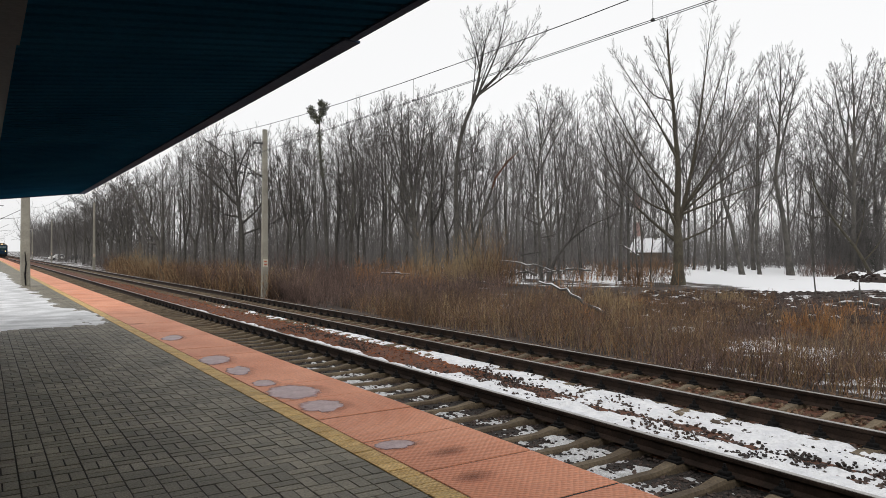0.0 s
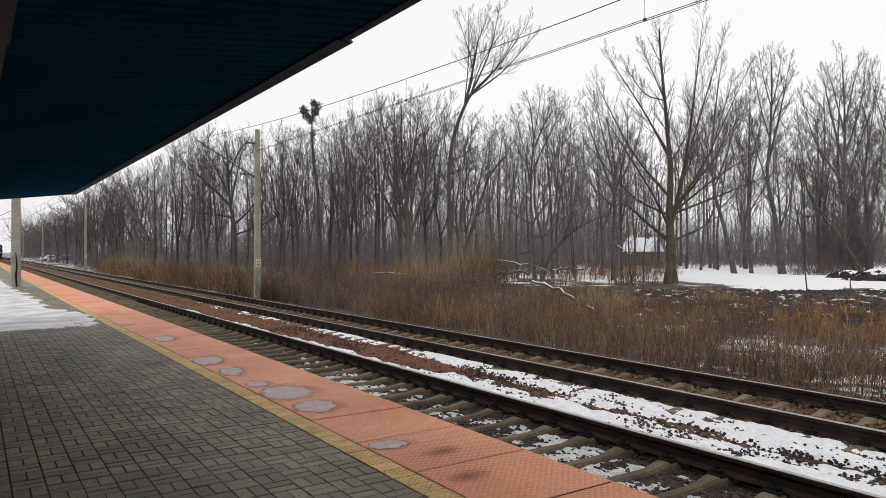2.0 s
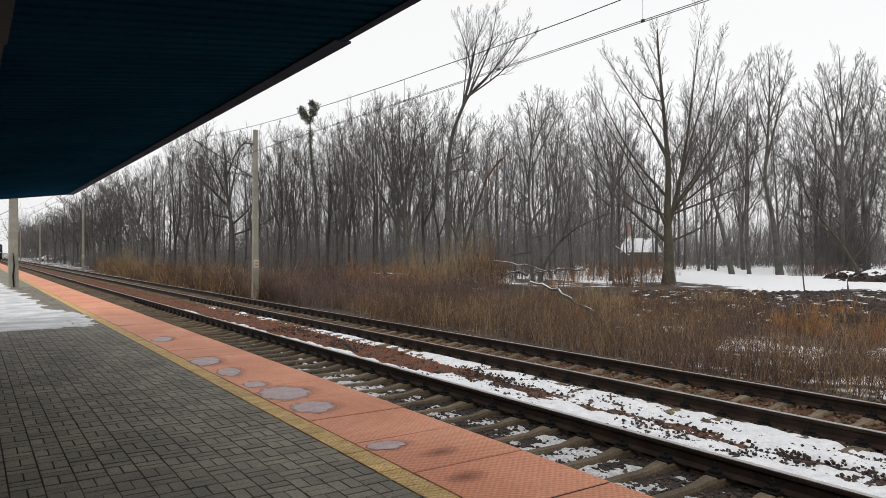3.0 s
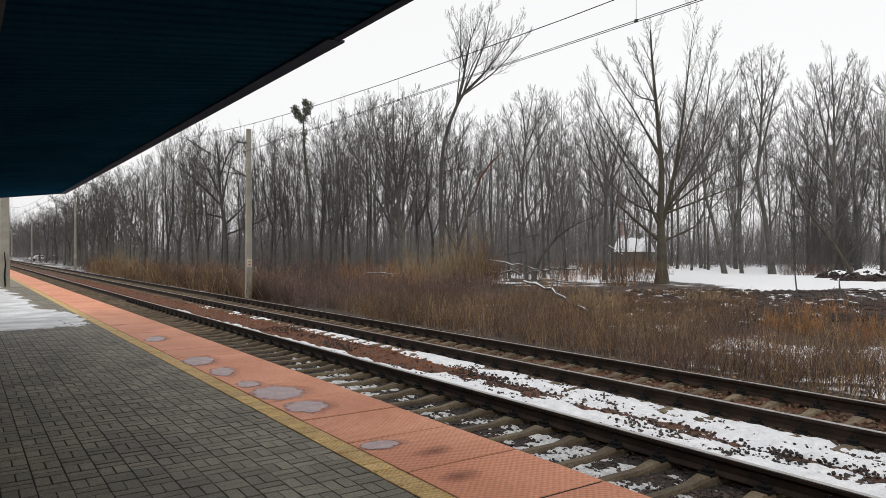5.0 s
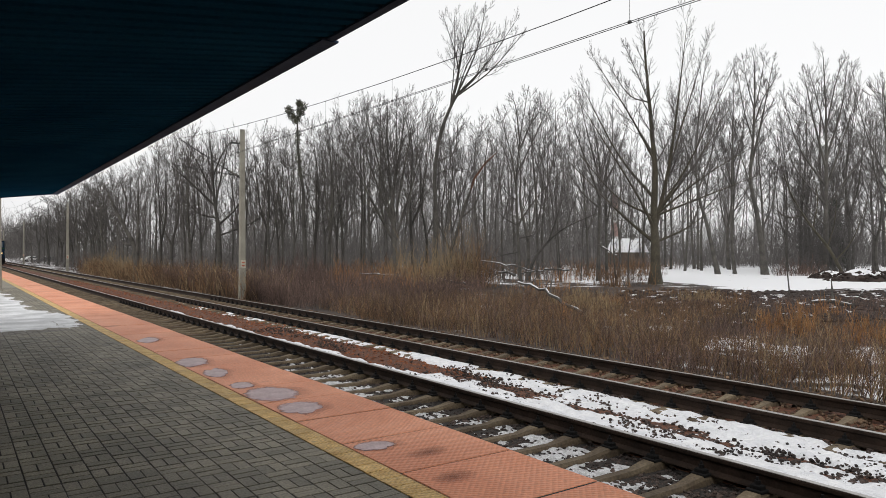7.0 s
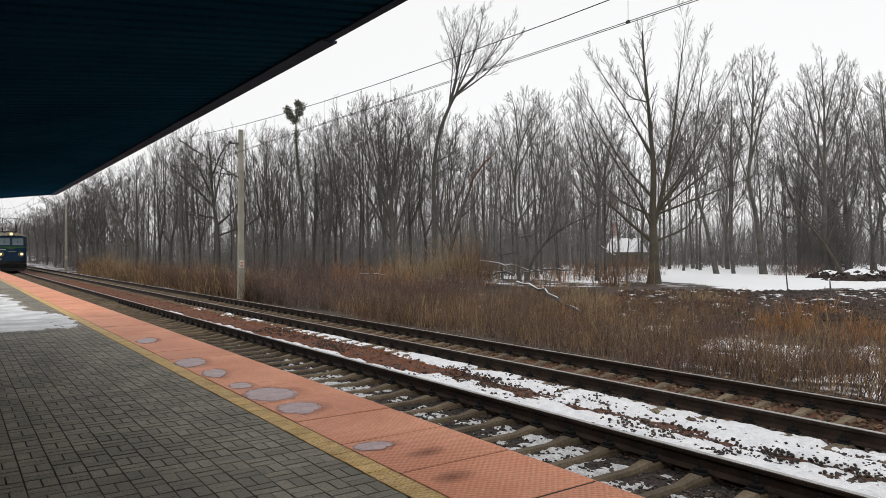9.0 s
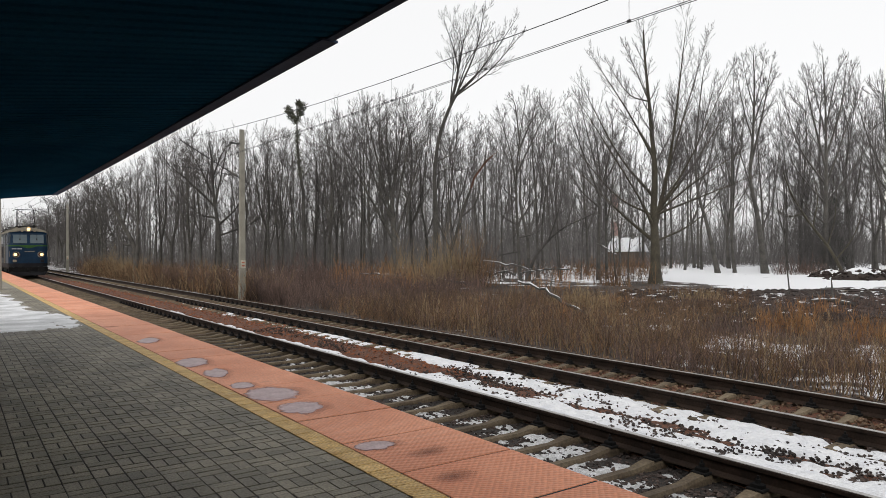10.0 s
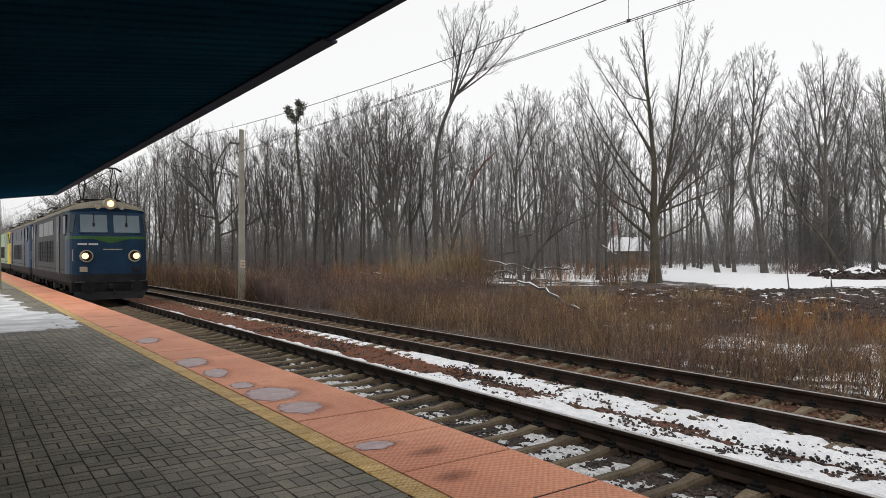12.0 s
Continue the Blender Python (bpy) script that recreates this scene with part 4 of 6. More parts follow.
KINDS = {
    "tall": [wood_tree(11 + i, girth=0.135, first=0.40, limbs=11, reach=0.27, lean=(0.02, 0.07, 0.04, 0.10)[i], fork=(0, 0.42, 0, 0.5)[i], kids=(6, 4, 3), ratio=0.54, angle=0.85, fine=0.0105, label="tall slender leafless grey tree in winter wood") for i in range(4)],
    "round": [wood_tree(21 + i, girth=0.18, first=0.26, limbs=12, reach=0.36, lean=0.05, fork=0.3, kids=(7, 4, 4), ratio=0.5, angle=0.85, fine=0.0095, label="leafless tree with a rounded crown of fine twigs") for i in range(3)],
    "stout": [wood_tree(81 + i, girth=0.22, first=0.34, limbs=10, reach=0.32, lean=0.06 + 0.04 * i, fork=(0.36, 0.26)[i], kids=(6, 4, 4), ratio=0.52, angle=0.85, crook=0.14, fine=0.0095, label="thick-trunked leafless tree with forked limbs") for i in range(2)],
    "far": [wood_tree(71 + i, girth=0.22, first=0.22, limbs=12, reach=0.36, lean=0.03, fork=0.28 * i, kids=(6, 4, 3), fine=0.019, label="distant leafless tree with a broad hazy crown") for i in range(2)],
    "slim": [wood_tree(61 + i, height=12.0, girth=0.075, first=0.2, limbs=10, reach=0.24, lean=0.05 + 0.05 * i, kids=(4, 3, 3), fine=0.0075, name="young_tree", label="thin young leafless tree among the undergrowth") for i in range(3)],
}
UNIT = {"far": 18, "stout": 18, "tall": 18, "round": 18, "slim": 12}
USED = {}


def plant(kind, px, depth, top, turn=0.0, widen=1.0, variant=0):
    x, y = from_view(px, depth)
    while x < 15.5:   # behind the brush along the railway
        depth *= 1.04
        x, y = from_view(px, depth)
    base = KINDS[kind][variant % len(KINDS[kind])]
    k = tree_height(top, depth) / UNIT[kind]
    m = pose(x, y, ground_z(x, y), 0, 0, turn)
    if base.name not in USED:
        USED[base.name] = 1
        base.matrix_basis = m
        ob = base
    else:
        ob = copy_thing(base, m)
    ob.scale = (k * widen, k * widen, k)
    return ob


def skyline(px):
    xs = (-60, 20, 50, 100, 150, 250, 300, 340, 420, 500, 560, 620, 700, 750, 860, 940, 1000, 1060, 1130, 1220, 1280, 1340, 1400, 1460, 1530, 1700)
    ys = (415, 405, 370, 340, 312, 248, 225, 208, 192, 205, 205, 165, 140, 170, 180, 150, 180, 190, 190, 190, 160, 190, 200, 150, 150, 120)
    return float(np.interp(px, xs, ys))


def plant_wood():
    """The wood's own rows: the nearer trees along its edge, then thinner ones behind."""
    rnd = random.Random(78)
    for i in range(50):
        px = 140 + 970 * ((i + rnd.random()) / 50) ** 1.2
        kind = rnd.choice(("tall", "tall", "stout", "round", "slim"))
        drop = rnd.uniform(60, 150) if kind == "slim" else rnd.uniform(0, 55)
        plant(kind, px, rnd.uniform(51, 72) + (12 if px < 230 else 0), skyline(px) + drop, rnd.uniform(0, 360), rnd.uniform(0.8, 1.05), rnd.randrange(4))
    for i in range(15):
        px = 1130 + 510 * (i + rnd.random()) / 15
        plant(rnd.choice(("tall", "round", "far")), px, rnd.uniform(84, 112), skyline(px) + rnd.uniform(-20, 70), rnd.uniform(0, 360), rnd.uniform(0.8, 1.1), rnd.randrange(4))
    for i in range(14):
        px = 40 + 210 * (i + rnd.random()) / 14
        plant(rnd.choice(("tall", "round", "far")), px, 16 / max(0.16, math.sin(math.atan((px - 784) / 1233.2) + radians(35.09))) + rnd.uniform(8, 30), skyline(px) + rnd.uniform(0, 40), rnd.uniform(0, 360), rnd.uniform(0.9, 1.2), rnd.randrange(4))
    for i in range(22):
        px = 180 + 930 * (i + rnd.random()) / 22
        depth = rnd.uniform(72, 105)
        plant(rnd.choice(("tall", "tall", "slim", "far")), px, depth, skyline(px) + rnd.uniform(25, 120), rnd.uniform(0, 360), rnd.uniform(0.75, 1.05), rnd.randrange(4))


plant_wood()
# trees placed one by one: bearing, distance, height, turn, breadth
for row in (
    ("round", 600, 60, 188, 210, 0.8, 0), ("round", 648, 60, 150, 60, 0.8, 1), ("round", 736, 60, 150, 170, 0.8, 2), ("tall", 527, 53, 230, 0, 0.8, 0), ("round", 955, 62, 142, 90, 0.8, 1), ("stout", 470, 58, 212, 200, 0.9, 0), ("tall", 500, 54, 222, 90, 1.0, 1), ("stout", 562, 57, 206, 20, 0.9, 1), ("tall", 590, 55, 208, 150, 1.0, 3), ("tall", 1190, 96, 205, 40, 1.0, 1), ("round", 1232, 98, 185, 140, 0.8, 2), ("tall", 1292, 94, 180, 260, 1.0, 3),
    ("tall", 1215, 84, 190, 110, 1.0, 0), ("tall", 1245, 86, 150, 280, 0.9, 3), ("round", 1420, 84, 122, 310, 0.8, 1), ("round", 1505, 84, 112, 10, 0.9, 0), ("tall", 1395, 88, 210, 60, 1.0, 2),
    ("round", 1550, 86, 170, 45, 0.9, 2), ("slim", 1402, 36, 330, 0, 1.0, 2), ("slim", 1095, 47, 300, 100, 1.2, 1), ("slim", 1115, 52, 320, 200, 1.2, 0), ("stout", 290, 58, 228, 15, 0.9, 1), ("stout", 340, 56, 208, 75, 0.9, 0),
    ("far", 120, 104, 338, 20, 1.2, 0), ("far", 142, 96, 325, 50, 1.2, 1), ("far", 185, 80, 298, 110, 1.0, 0), ("far", 72, 150, 358, 70, 1.3, 1), ("far", 90, 132, 346, 160, 1.2, 0), ("far", 105, 118, 342, 220, 1.2, 1), ("far", 60, 175, 372, 130, 1.4, 0),
    ("far", 112, 148, 350, 80, 1.5, 1), ("far", 132, 130, 338, 190, 1.5, 0), ("far", 158, 112, 322, 300, 1.4, 1), ("round", 178, 102, 308, 40, 1.3, 0), ("far", 172, 108, 345, 140, 1.6, 0), ("far", 128, 136, 365, 250, 1.7, 1),
    ("far", 1440, 84, 300, 10, 1.6, 1), ("far", 1480, 82, 285, 100, 1.6, 0), ("far", 1430, 86, 260, 190, 1.4, 0), ("far", 1510, 86, 300, 40, 1.6, 1), ("far", 1556, 84, 290, 190, 1.6, 1),
):
    plant(*row)


def far_wood():
    """Trunks and branches of the wood behind, too many to count."""
    rnd = random.Random(5)
    s = Shape()
    for i in range(540):
        px = rnd.uniform(-60, 1700) if i % 2 else rnd.uniform(60, 1080)
        depth = rnd.uniform(72, 160) if 200 < px < 1100 else (rnd.uniform(95, 180) if px > 1100 else rnd.uniform(110, 320))
        x, y = from_view(px, depth)
        if i % 5 == 0:
            px, depth = rnd.uniform(-60, 190), rnd.uniform(120, 300)
            x, y = from_view(px, depth)
        if x < 17:
            continue
        h = max(2.0, tree_height(skyline(px) + rnd.uniform(25, 150), depth))
        r = rnd.uniform(0.07, 0.17)
        d = Vector((rnd.gauss(0, 0.06), rnd.gauss(0, 0.06), 1))
        p = Vector((x, y, -1.0))
        q1 = p + d * h * 0.5
        pts = [p, q1, q1 + (d + Vector((rnd.gauss(0, 0.1), rnd.gauss(0, 0.1), 0))) * h * 0.5]
        s.tube(pts, [r, r * 0.7, 0.02], 4, caps=False)
        thin = 0.0002 * depth
        for k in range(20):
            t = rnd.uniform(0.16, 1.0)
            q, e = along(pts, t)
            e = aside(e, rnd.uniform(0.45, 1.1), rnd.uniform(0, 6.28))
            length = h * rnd.uniform(0.09, 0.22) * (1.25 - 0.6 * t)
            end = q + e * length * 0.5 + (e + Vector((0, 0, 0.5))).normalized() * length * 0.5
            s.tube([q, end], [thin * 1.6, 0.0], 3, point=True)
            for c in range(7):
                q2 = q.lerp(end, rnd.uniform(0.2, 0.95))
                e2 = (aside(e, rnd.uniform(0.3, 0.9), rnd.uniform(0, 6.28)) + Vector((0, 0, 0.3))).normalized()
                s.tube([q2, q2 + e2 * length * rnd.uniform(0.25, 0.5)], [thin, 0.0], 3, point=True)
    tagged(part("far_wood", s, TWIG_HAZED), "dense leafless grey wood in the distance", "wood", kind="stuff")


far_wood()


# ---- undergrowth ----
DRIFTS = ((1305, 18.6, 0.05, 2.2), (1405, 17.2, 0.03, 1.6), (1545, 16.5, 0.035, 1.5), (1170, 22.5, 0.02, 1.2), (860, 33.0, 0.02, 2.0))


def bearing(x, y):
    a = radians(35.09)
    depth = x * math.sin(a) + y * math.cos(a)
    return (x * math.cos(a) - y * math.sin(a)) / max(depth, 0.1), depth


def drift(x, y):
    """How near a spot is to the middle of a remaining snow drift."""
    u, depth = bearing(x, y)
    return max(1 - math.hypot((u - (px - 784) / 1233.2) / w, (depth - d) / l) for px, d, w, l in DRIFTS)


def sparse(x, y):
    """The scrub is low and thin on the drifts and on their sunny side."""
    u, depth = bearing(x, y)
    open_to = max(soft(1.5, 0.7, abs(u - (px - 784) / 1233.2) / w) * soft(d - 2.4 * l, d - 1.2 * l, depth) * soft(d + 1.2 * l, d + 0.6 * l, depth) for px, d, w, l in DRIFTS)
    return 1 - 0.5 * open_to


def drift_height(x, y):
    m = drift(x, y) * 1.6 + 0.7 * hill(x, y, 1.2, 4.0) + 0.5 * hill(x, y, 4.0, 7.0) - 0.15
    return ground_z(x, y) + 0.05 * min(max(m, -1.2), 1.0), m > -0.5


sheet("snow_drift", SNOW, 12.3, 30.0, 3.0, 26.0, 0.11, drift_height, "patches of old snow left between the brush", stretch=1.01)


def brush(name, mat, count, region, hmin, hmax, seed, label, lean=0.22, r=0.006, forks=2):
    rnd = random.Random(seed)
    s = Shape()
    for i in range(count):
        x, y = region(rnd)
        k = 0.6 + 0.5 * (hill(x, y, 0.35, seed) + 0.6)
        h = rnd.uniform(hmin, hmax) * k * (1 - 0.4 * soft(15, 21, x) * soft(30, 20, y)) * sparse(x, y)
        p = Vector((x, y, ground_z(x, y) - 0.05))
        d = Vector((rnd.gauss(0, lean), rnd.gauss(0, lean), 1)).normalized()
        tip = p + d * h
        s.tube([p, tip], [r * rnd.uniform(0.7, 1.5), 0], 3, point=True)
        for f in range(forks):
            q = p.lerp(tip, rnd.uniform(0.3, 0.8))
            e = (d + Vector((rnd.gauss(0, 0.45), rnd.gauss(0, 0.45), 0.1))).normalized()
            s.tube([q, q + e * h * rnd.uniform(0.2, 0.45)], [r * 0.7, 0], 3, point=True)
    tagged(part(name, s, mat), label, "undergrowth", kind="stuff")


def near_band(rnd):
    y = -2 + 30 * rnd.random() ** 1.3
    return 11.6 + 13 * rnd.random() ** 1.3 + 0.05 * y, y


def long_band(rnd):
    y = -2 + 78 * rnd.random() ** 1.25
    return 11.7 + 13 * rnd.random() ** 1.5 + 0.05 * y, y


def back_band(rnd):
    px, depth = rnd.uniform(120, 860), rnd.uniform(30, 50)
    x, y = from_view(px, depth)
    return max(x, 12.5), y


def right_band(rnd):
    return from_view(rnd.uniform(1120, 1640), rnd.uniform(13, 33))


def thicket(rnd):
    px = rnd.uniform(-40, 1680)
    depth = rnd.uniform(100, 140) if px > 1000 else (rnd.uniform(60, 120) if px > 200 else rnd.uniform(75, 240))
    x, y = from_view(px, depth)
    return max(x, 14.5 + 3 * rnd.random()), y


def hedge(rnd):
    return from_view(rnd.uniform(900, 1720), rnd.uniform(115, 190))


def mist_stems(rnd):
    x, y = from_view(rnd.uniform(70, 940), rnd.uniform(105, 190))
    return max(x, 20 + 4 * rnd.random()), y


# Stems added behind the wood for the grey mist between its trunks.
brush("far_hedge", TWIG_HAZED, 3400, mist_stems, 3.0, 9.0, 20, "grey stems added behind the wood in place of mist", forks=3, r=0.045, lean=0.3)
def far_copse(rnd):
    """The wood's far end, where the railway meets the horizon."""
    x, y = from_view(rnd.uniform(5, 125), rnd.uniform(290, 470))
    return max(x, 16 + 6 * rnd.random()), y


brush("far_hedge", TWIG_HAZED, 1500, far_copse, 9.0, 24.0, 21, "misty grey wood at the far end of the railway", forks=6, r=0.09, lean=0.25)
brush("far_hedge", TWIG_HAZED, 4200, hedge, 3.0, 12.0, 19, "dark leafless hedge far behind the field", forks=3, r=0.045, lean=0.25)


def dense_thicket(rnd):
    return from_view(rnd.uniform(330, 1000), rnd.uniform(58, 95))


brush("wood_undergrowth", TWIG_HAZED, 900, dense_thicket, 2.5, 7.5, 29, "tall grey saplings crowding inside the leafless wood", forks=6, r=0.014, lean=0.22)
brush("wood_undergrowth", TWIG_HAZED, 6500, thicket, 1.0, 4.2, 9, "grey tangled undergrowth inside the leafless wood", forks=3, r=0.02, lean=0.45)


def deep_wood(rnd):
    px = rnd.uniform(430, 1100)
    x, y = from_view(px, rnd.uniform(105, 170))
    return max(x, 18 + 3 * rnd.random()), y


# Backing stems added for the dark haze deep in the wood.
brush("wood_undergrowth", TWIG_HAZED, 1700, deep_wood, 3.5, 15.0, 39, "grey crowded stems added deep inside the wood as hazy backing", forks=3, r=0.045, lean=0.22)


def middle_band(rnd):
    return from_view(rnd.uniform(640, 1330), rnd.uniform(23, 38))


brush("dry_brush", DRY, 9500, near_band, 0.5, 1.25, 3, "brown leafless brush and dry grass along the railway", forks=3, r=0.006, lean=0.3)
brush("dry_brush", DRY_GREY, 12500, long_band, 0.5, 1.35, 4, "grey-brown leafless scrub along the railway", forks=2, lean=0.4, r=0.0065)
def verge_band(rnd):
    return rnd.uniform(11.7, 14.2), rnd.uniform(33, 88)


brush("dry_brush", DRY, 2600, verge_band, 0.7, 2.1, 16, "tan leafless brush along the far railway verge", forks=4, r=0.012, lean=0.32)
brush("dry_grass", STRAW, 900, verge_band, 0.7, 2.2, 17, "pale dry stalks along the far railway verge", forks=3, r=0.011, lean=0.3)
brush("dry_grass", STRAW, 4500, near_band, 0.4, 1.3, 8, "pale straw-coloured dry grass stalks along the railway", forks=1, lean=0.16, r=0.007)
brush("dry_brush", DRY_GREY, 7000, back_band, 0.7, 2.0, 5, "grey-brown scrub at the edge of the wood", forks=2, r=0.009)
brush("dry_brush", DRY, 7000, middle_band, 0.3, 0.85, 12, "tan dry brush before the wood", forks=3, r=0.007)


def wood_edge(rnd):
    """Loose patches of brush where the wood begins."""
    while True:
        px, depth = rnd.uniform(560, 1165), rnd.uniform(46, 78)
        x, y = from_view(px, depth)
        thin = -0.1 if px < 850 or depth > 68 else 0.32
        if hill(x, y, 0.16, 5.0) + 0.5 * hill(x, y, 0.5, 2.0) > thin:
            return x, y


brush("dry_brush", DRY, 2600, wood_edge, 0.4, 2.0, 13, "tan and rust-brown brush at the edge of the wood", forks=6, r=0.009, lean=0.4)
brush("dry_brush", DRY_RUST, 380, wood_edge, 0.5, 2.2, 14, "rust-orange willow shoots at the edge of the wood", forks=6, r=0.009, lean=0.4)
def field_thicket(rnd):
    return from_view(rnd.gauss(1452, 40), rnd.uniform(76, 84))


brush("tall_thicket", TWIG, 480, field_thicket, 3.0, 10.5, 15, "tall brown leafless thicket round the trees behind the field", forks=6, r=0.016, lean=0.3)
brush("dry_brush", DRY_GREY, 6000, right_band, 0.3, 0.95, 6, "grey-brown scrub before the snowy field", forks=3)


def shrub(px, depth, height, spread, mat, count, label, seed):
    """A clump of whippy shoots from one stool."""
    rnd = random.Random(seed)
    x, y = from_view(px, depth)
    while x < 12.2 + 0.62 * spread:   # clear of the far track
        depth, height = depth * 1.03, height * 1.02
        x, y = from_view(px, depth)
    s = Shape()
    for i in range(count):
        w, q = rnd.uniform(0, 6.28), rnd.random() ** 0.6
        p = Vector((math.cos(w) * q * spread * 0.62, math.sin(w) * q * spread * 0.62, -0.1))
        h = height * (1.08 - 0.55 * q * q) * rnd.uniform(0.35, 1.0) * (0.8 + 0.5 * hill(p.x, p.y, 1.3, seed * 0.1))
        d = Vector((math.cos(w) * q * 0.12 + rnd.gauss(0, 0.13), math.sin(w) * q * 0.12 + rnd.gauss(0, 0.13), 1)).normalized()
        mid = p + d * h * 0.5
        tip = mid + (d + Vector((rnd.gauss(0, 0.16), rnd.gauss(0, 0.16), 0))).normalized() * h * 0.5
        s.tube([p, mid, tip], [0.014, 0.009, 0], 3, point=True)
        for k in range(6):
            q2 = mid.lerp(tip, rnd.uniform(-0.6, 0.7))
            e = (d + Vector((rnd.gauss(0, 0.35), rnd.gauss(0, 0.35), 0))).normalized()
            s.tube([q2, q2 + e * h * rnd.uniform(0.12, 0.3)], [0.007, 0], 3, point=True)
    ob = tagged(part("shrub", s, mat), label, "shrub", "shrubs by the railway")
    ob.matrix_basis = pose(x, y, ground_z(x, y))


for row in (
    (1390, 21, 1.5, 1.6, DRY_RUST, 150), (1530, 19, 1.2, 1.8, DRY_RUST, 130), (1040, 30, 1.6, 2.6, STRAW, 200), (690, 42, 2.8, 4.0, DRY_RUST, 180), (740, 44, 3.8, 3.5, STRAW, 190),
    (830, 45, 5.6, 2.4, DRY, 170), (808, 45, 6.0, 2.6, STRAW, 190), (610, 45, 2.4, 2.6, DRY_RUST, 180), (1085, 46, 2.0, 2.0, DRY, 120), (560, 46, 3.4, 3.0, DRY_GREY, 220),
    (500, 44, 3.4, 3.0, DRY_GREY, 220), (960, 43, 1.7, 3.6, DRY_RUST, 80), (1240, 33, 1.2, 2.0, STRAW, 130), (1450, 26, 1.1, 2.0, DRY_RUST, 120), (385, 44, 2.4, 3.0, DRY_GREY, 220), (300, 48, 2.5, 3.0, DRY, 220),
    (930, 44, 4.6, 3.4, TWIG, 45), (1095, 47, 3.6, 2.6, TWIG, 40), (1075, 66, 1.6, 6.0, DRY, 170), (1110, 72, 1.8, 7.0, DRY_GREY, 170),
    (1098, 98, 3.4, 9.0, DRY_GREY, 260), (1140, 96, 3.2, 9.0, DRY, 240), (270, 50, 2.9, 4.5, STRAW, 170), (340, 47, 2.4, 4.5, DRY, 180), (210, 60, 3.4, 5.0, STRAW, 180), (850, 47, 4.2, 2.6, DRY, 150), (775, 46, 3.4, 3.0, STRAW, 160), (640, 48, 2.6, 4.0, DRY_RUST, 170),
    (1010, 60, 3.2, 5.5, DRY_GREY, 90), (985, 56, 2.2, 5.0, DRY_RUST, 70), (870, 56, 3.4, 5.0, DRY_GREY, 90), (1420, 70, 3.0, 4.0, DRY_GREY, 220), (460, 50, 3.6, 4.0, DRY_GREY, 240), (535, 52, 3.8, 4.0, DRY_GREY, 240),
    (240, 52, 2.8, 3.4, STRAW, 150), (190, 62, 3.2, 3.6, STRAW, 150), (160, 74, 3.2, 3.4, DRY_GREY, 240), (215, 70, 3.6, 3.6, STRAW, 200), (1310, 20, 1.1, 1.8, DRY_GREY, 150), (1000, 24, 1.1, 1.6, DRY_RUST, 110),
):
    shrub(*row, "clump of leafless rust-brown shoots" if row[4] is DRY_RUST else ("clump of pale straw-coloured shoots" if row[4] is STRAW else "clump of leafless brown shoots"), int(row[0]))


# ---- single things in the wood ----
def build_log(x0, x1, r, label, snow=True):
    root = tagged(new("fallen_log"), label, "log")
    a, b = Vector(x0), Vector(x1)
    mid = a.lerp(b, 0.5) + Vector((0.1, 0.1, 0.08))
    rnd = random.Random(int(r * 1000 + 10 * a.x))
    line = [a.lerp(b, i / 9) + Vector((0.1, 0.1, 0.08)) * math.sin(math.pi * i / 9) + Vector((rnd.gauss(0, 1), rnd.gauss(0, 1), rnd.gauss(0, 1))) * (0.012 * (b - a).length if 0 < i < 9 else 0) for i in range(10)]
    part("log_trunk", Shape().tube(line, [r * (0.55 + 0.06 * i) * rnd.uniform(0.85, 1.15) for i in range(10)], 8), BARK, root)
    mid = line[5]
    for k in (2, 4, 7):
        e = Vector((rnd.gauss(0, 0.5), rnd.gauss(0, 0.5), rnd.uniform(0.2, 0.8)))
        part("broken_branch", Shape().tube([line[k], line[k] + e * 0.5, line[k] + e + Vector((0.1, -0.1, 0.1))], [r * 0.35, r * 0.25, r * 0.1], 5), BARK, root)
    stub = mid + Vector((0.5, 0.3, 0.9))
    part("broken_branch", Shape().tube([mid, mid.lerp(stub, 0.6), stub], [r * 0.5, r * 0.4, r * 0.2], 6), BARK, root)
    if snow:
        up = Vector((0, 0, r * 0.62))
        part("snow_strip", Shape().tube([q + up for q in line], [r * rnd.choice((0.12, 0.3, 0.45, 0.55)) for q in line], 8), SNOW, root, "strip of snow on the log")


def spot(px, depth, z):
    x, y = from_view(px, depth)
    return (x, y, z)


build_log(spot(920, 30.5, 0.22), spot(1035, 24.5, -0.62), 0.065, "fallen leaning log with snow on top")
build_log(spot(762, 46, -0.25), spot(840, 42, -0.45), 0.08, "fallen log with snow in the brush")
build_log(spot(800, 50, 0.15), spot(915, 46, 0.0), 0.07, "fallen log with snow in the brush")
build_log(spot(640, 47, 0.1), spot(730, 45, -0.25), 0.07, "fallen branch with snow in the brush")
build_log(spot(850, 49, 0.9), spot(960, 47, 0.2), 0.06, "fallen branch with snow in the brush")
build_log(spot(925, 50, 0.0), spot(1010, 46, 0.35), 0.06, "fallen branch with snow in the brush")
build_log(spot(1440, 30, -0.62), spot(1515, 28.5, -0.66), 0.09, "short log with snow on top on dark soil")
build_log(spot(1095, 50, 1.3), spot(1060, 53, 2.1), 0.06, "broken slanting branch with snow")


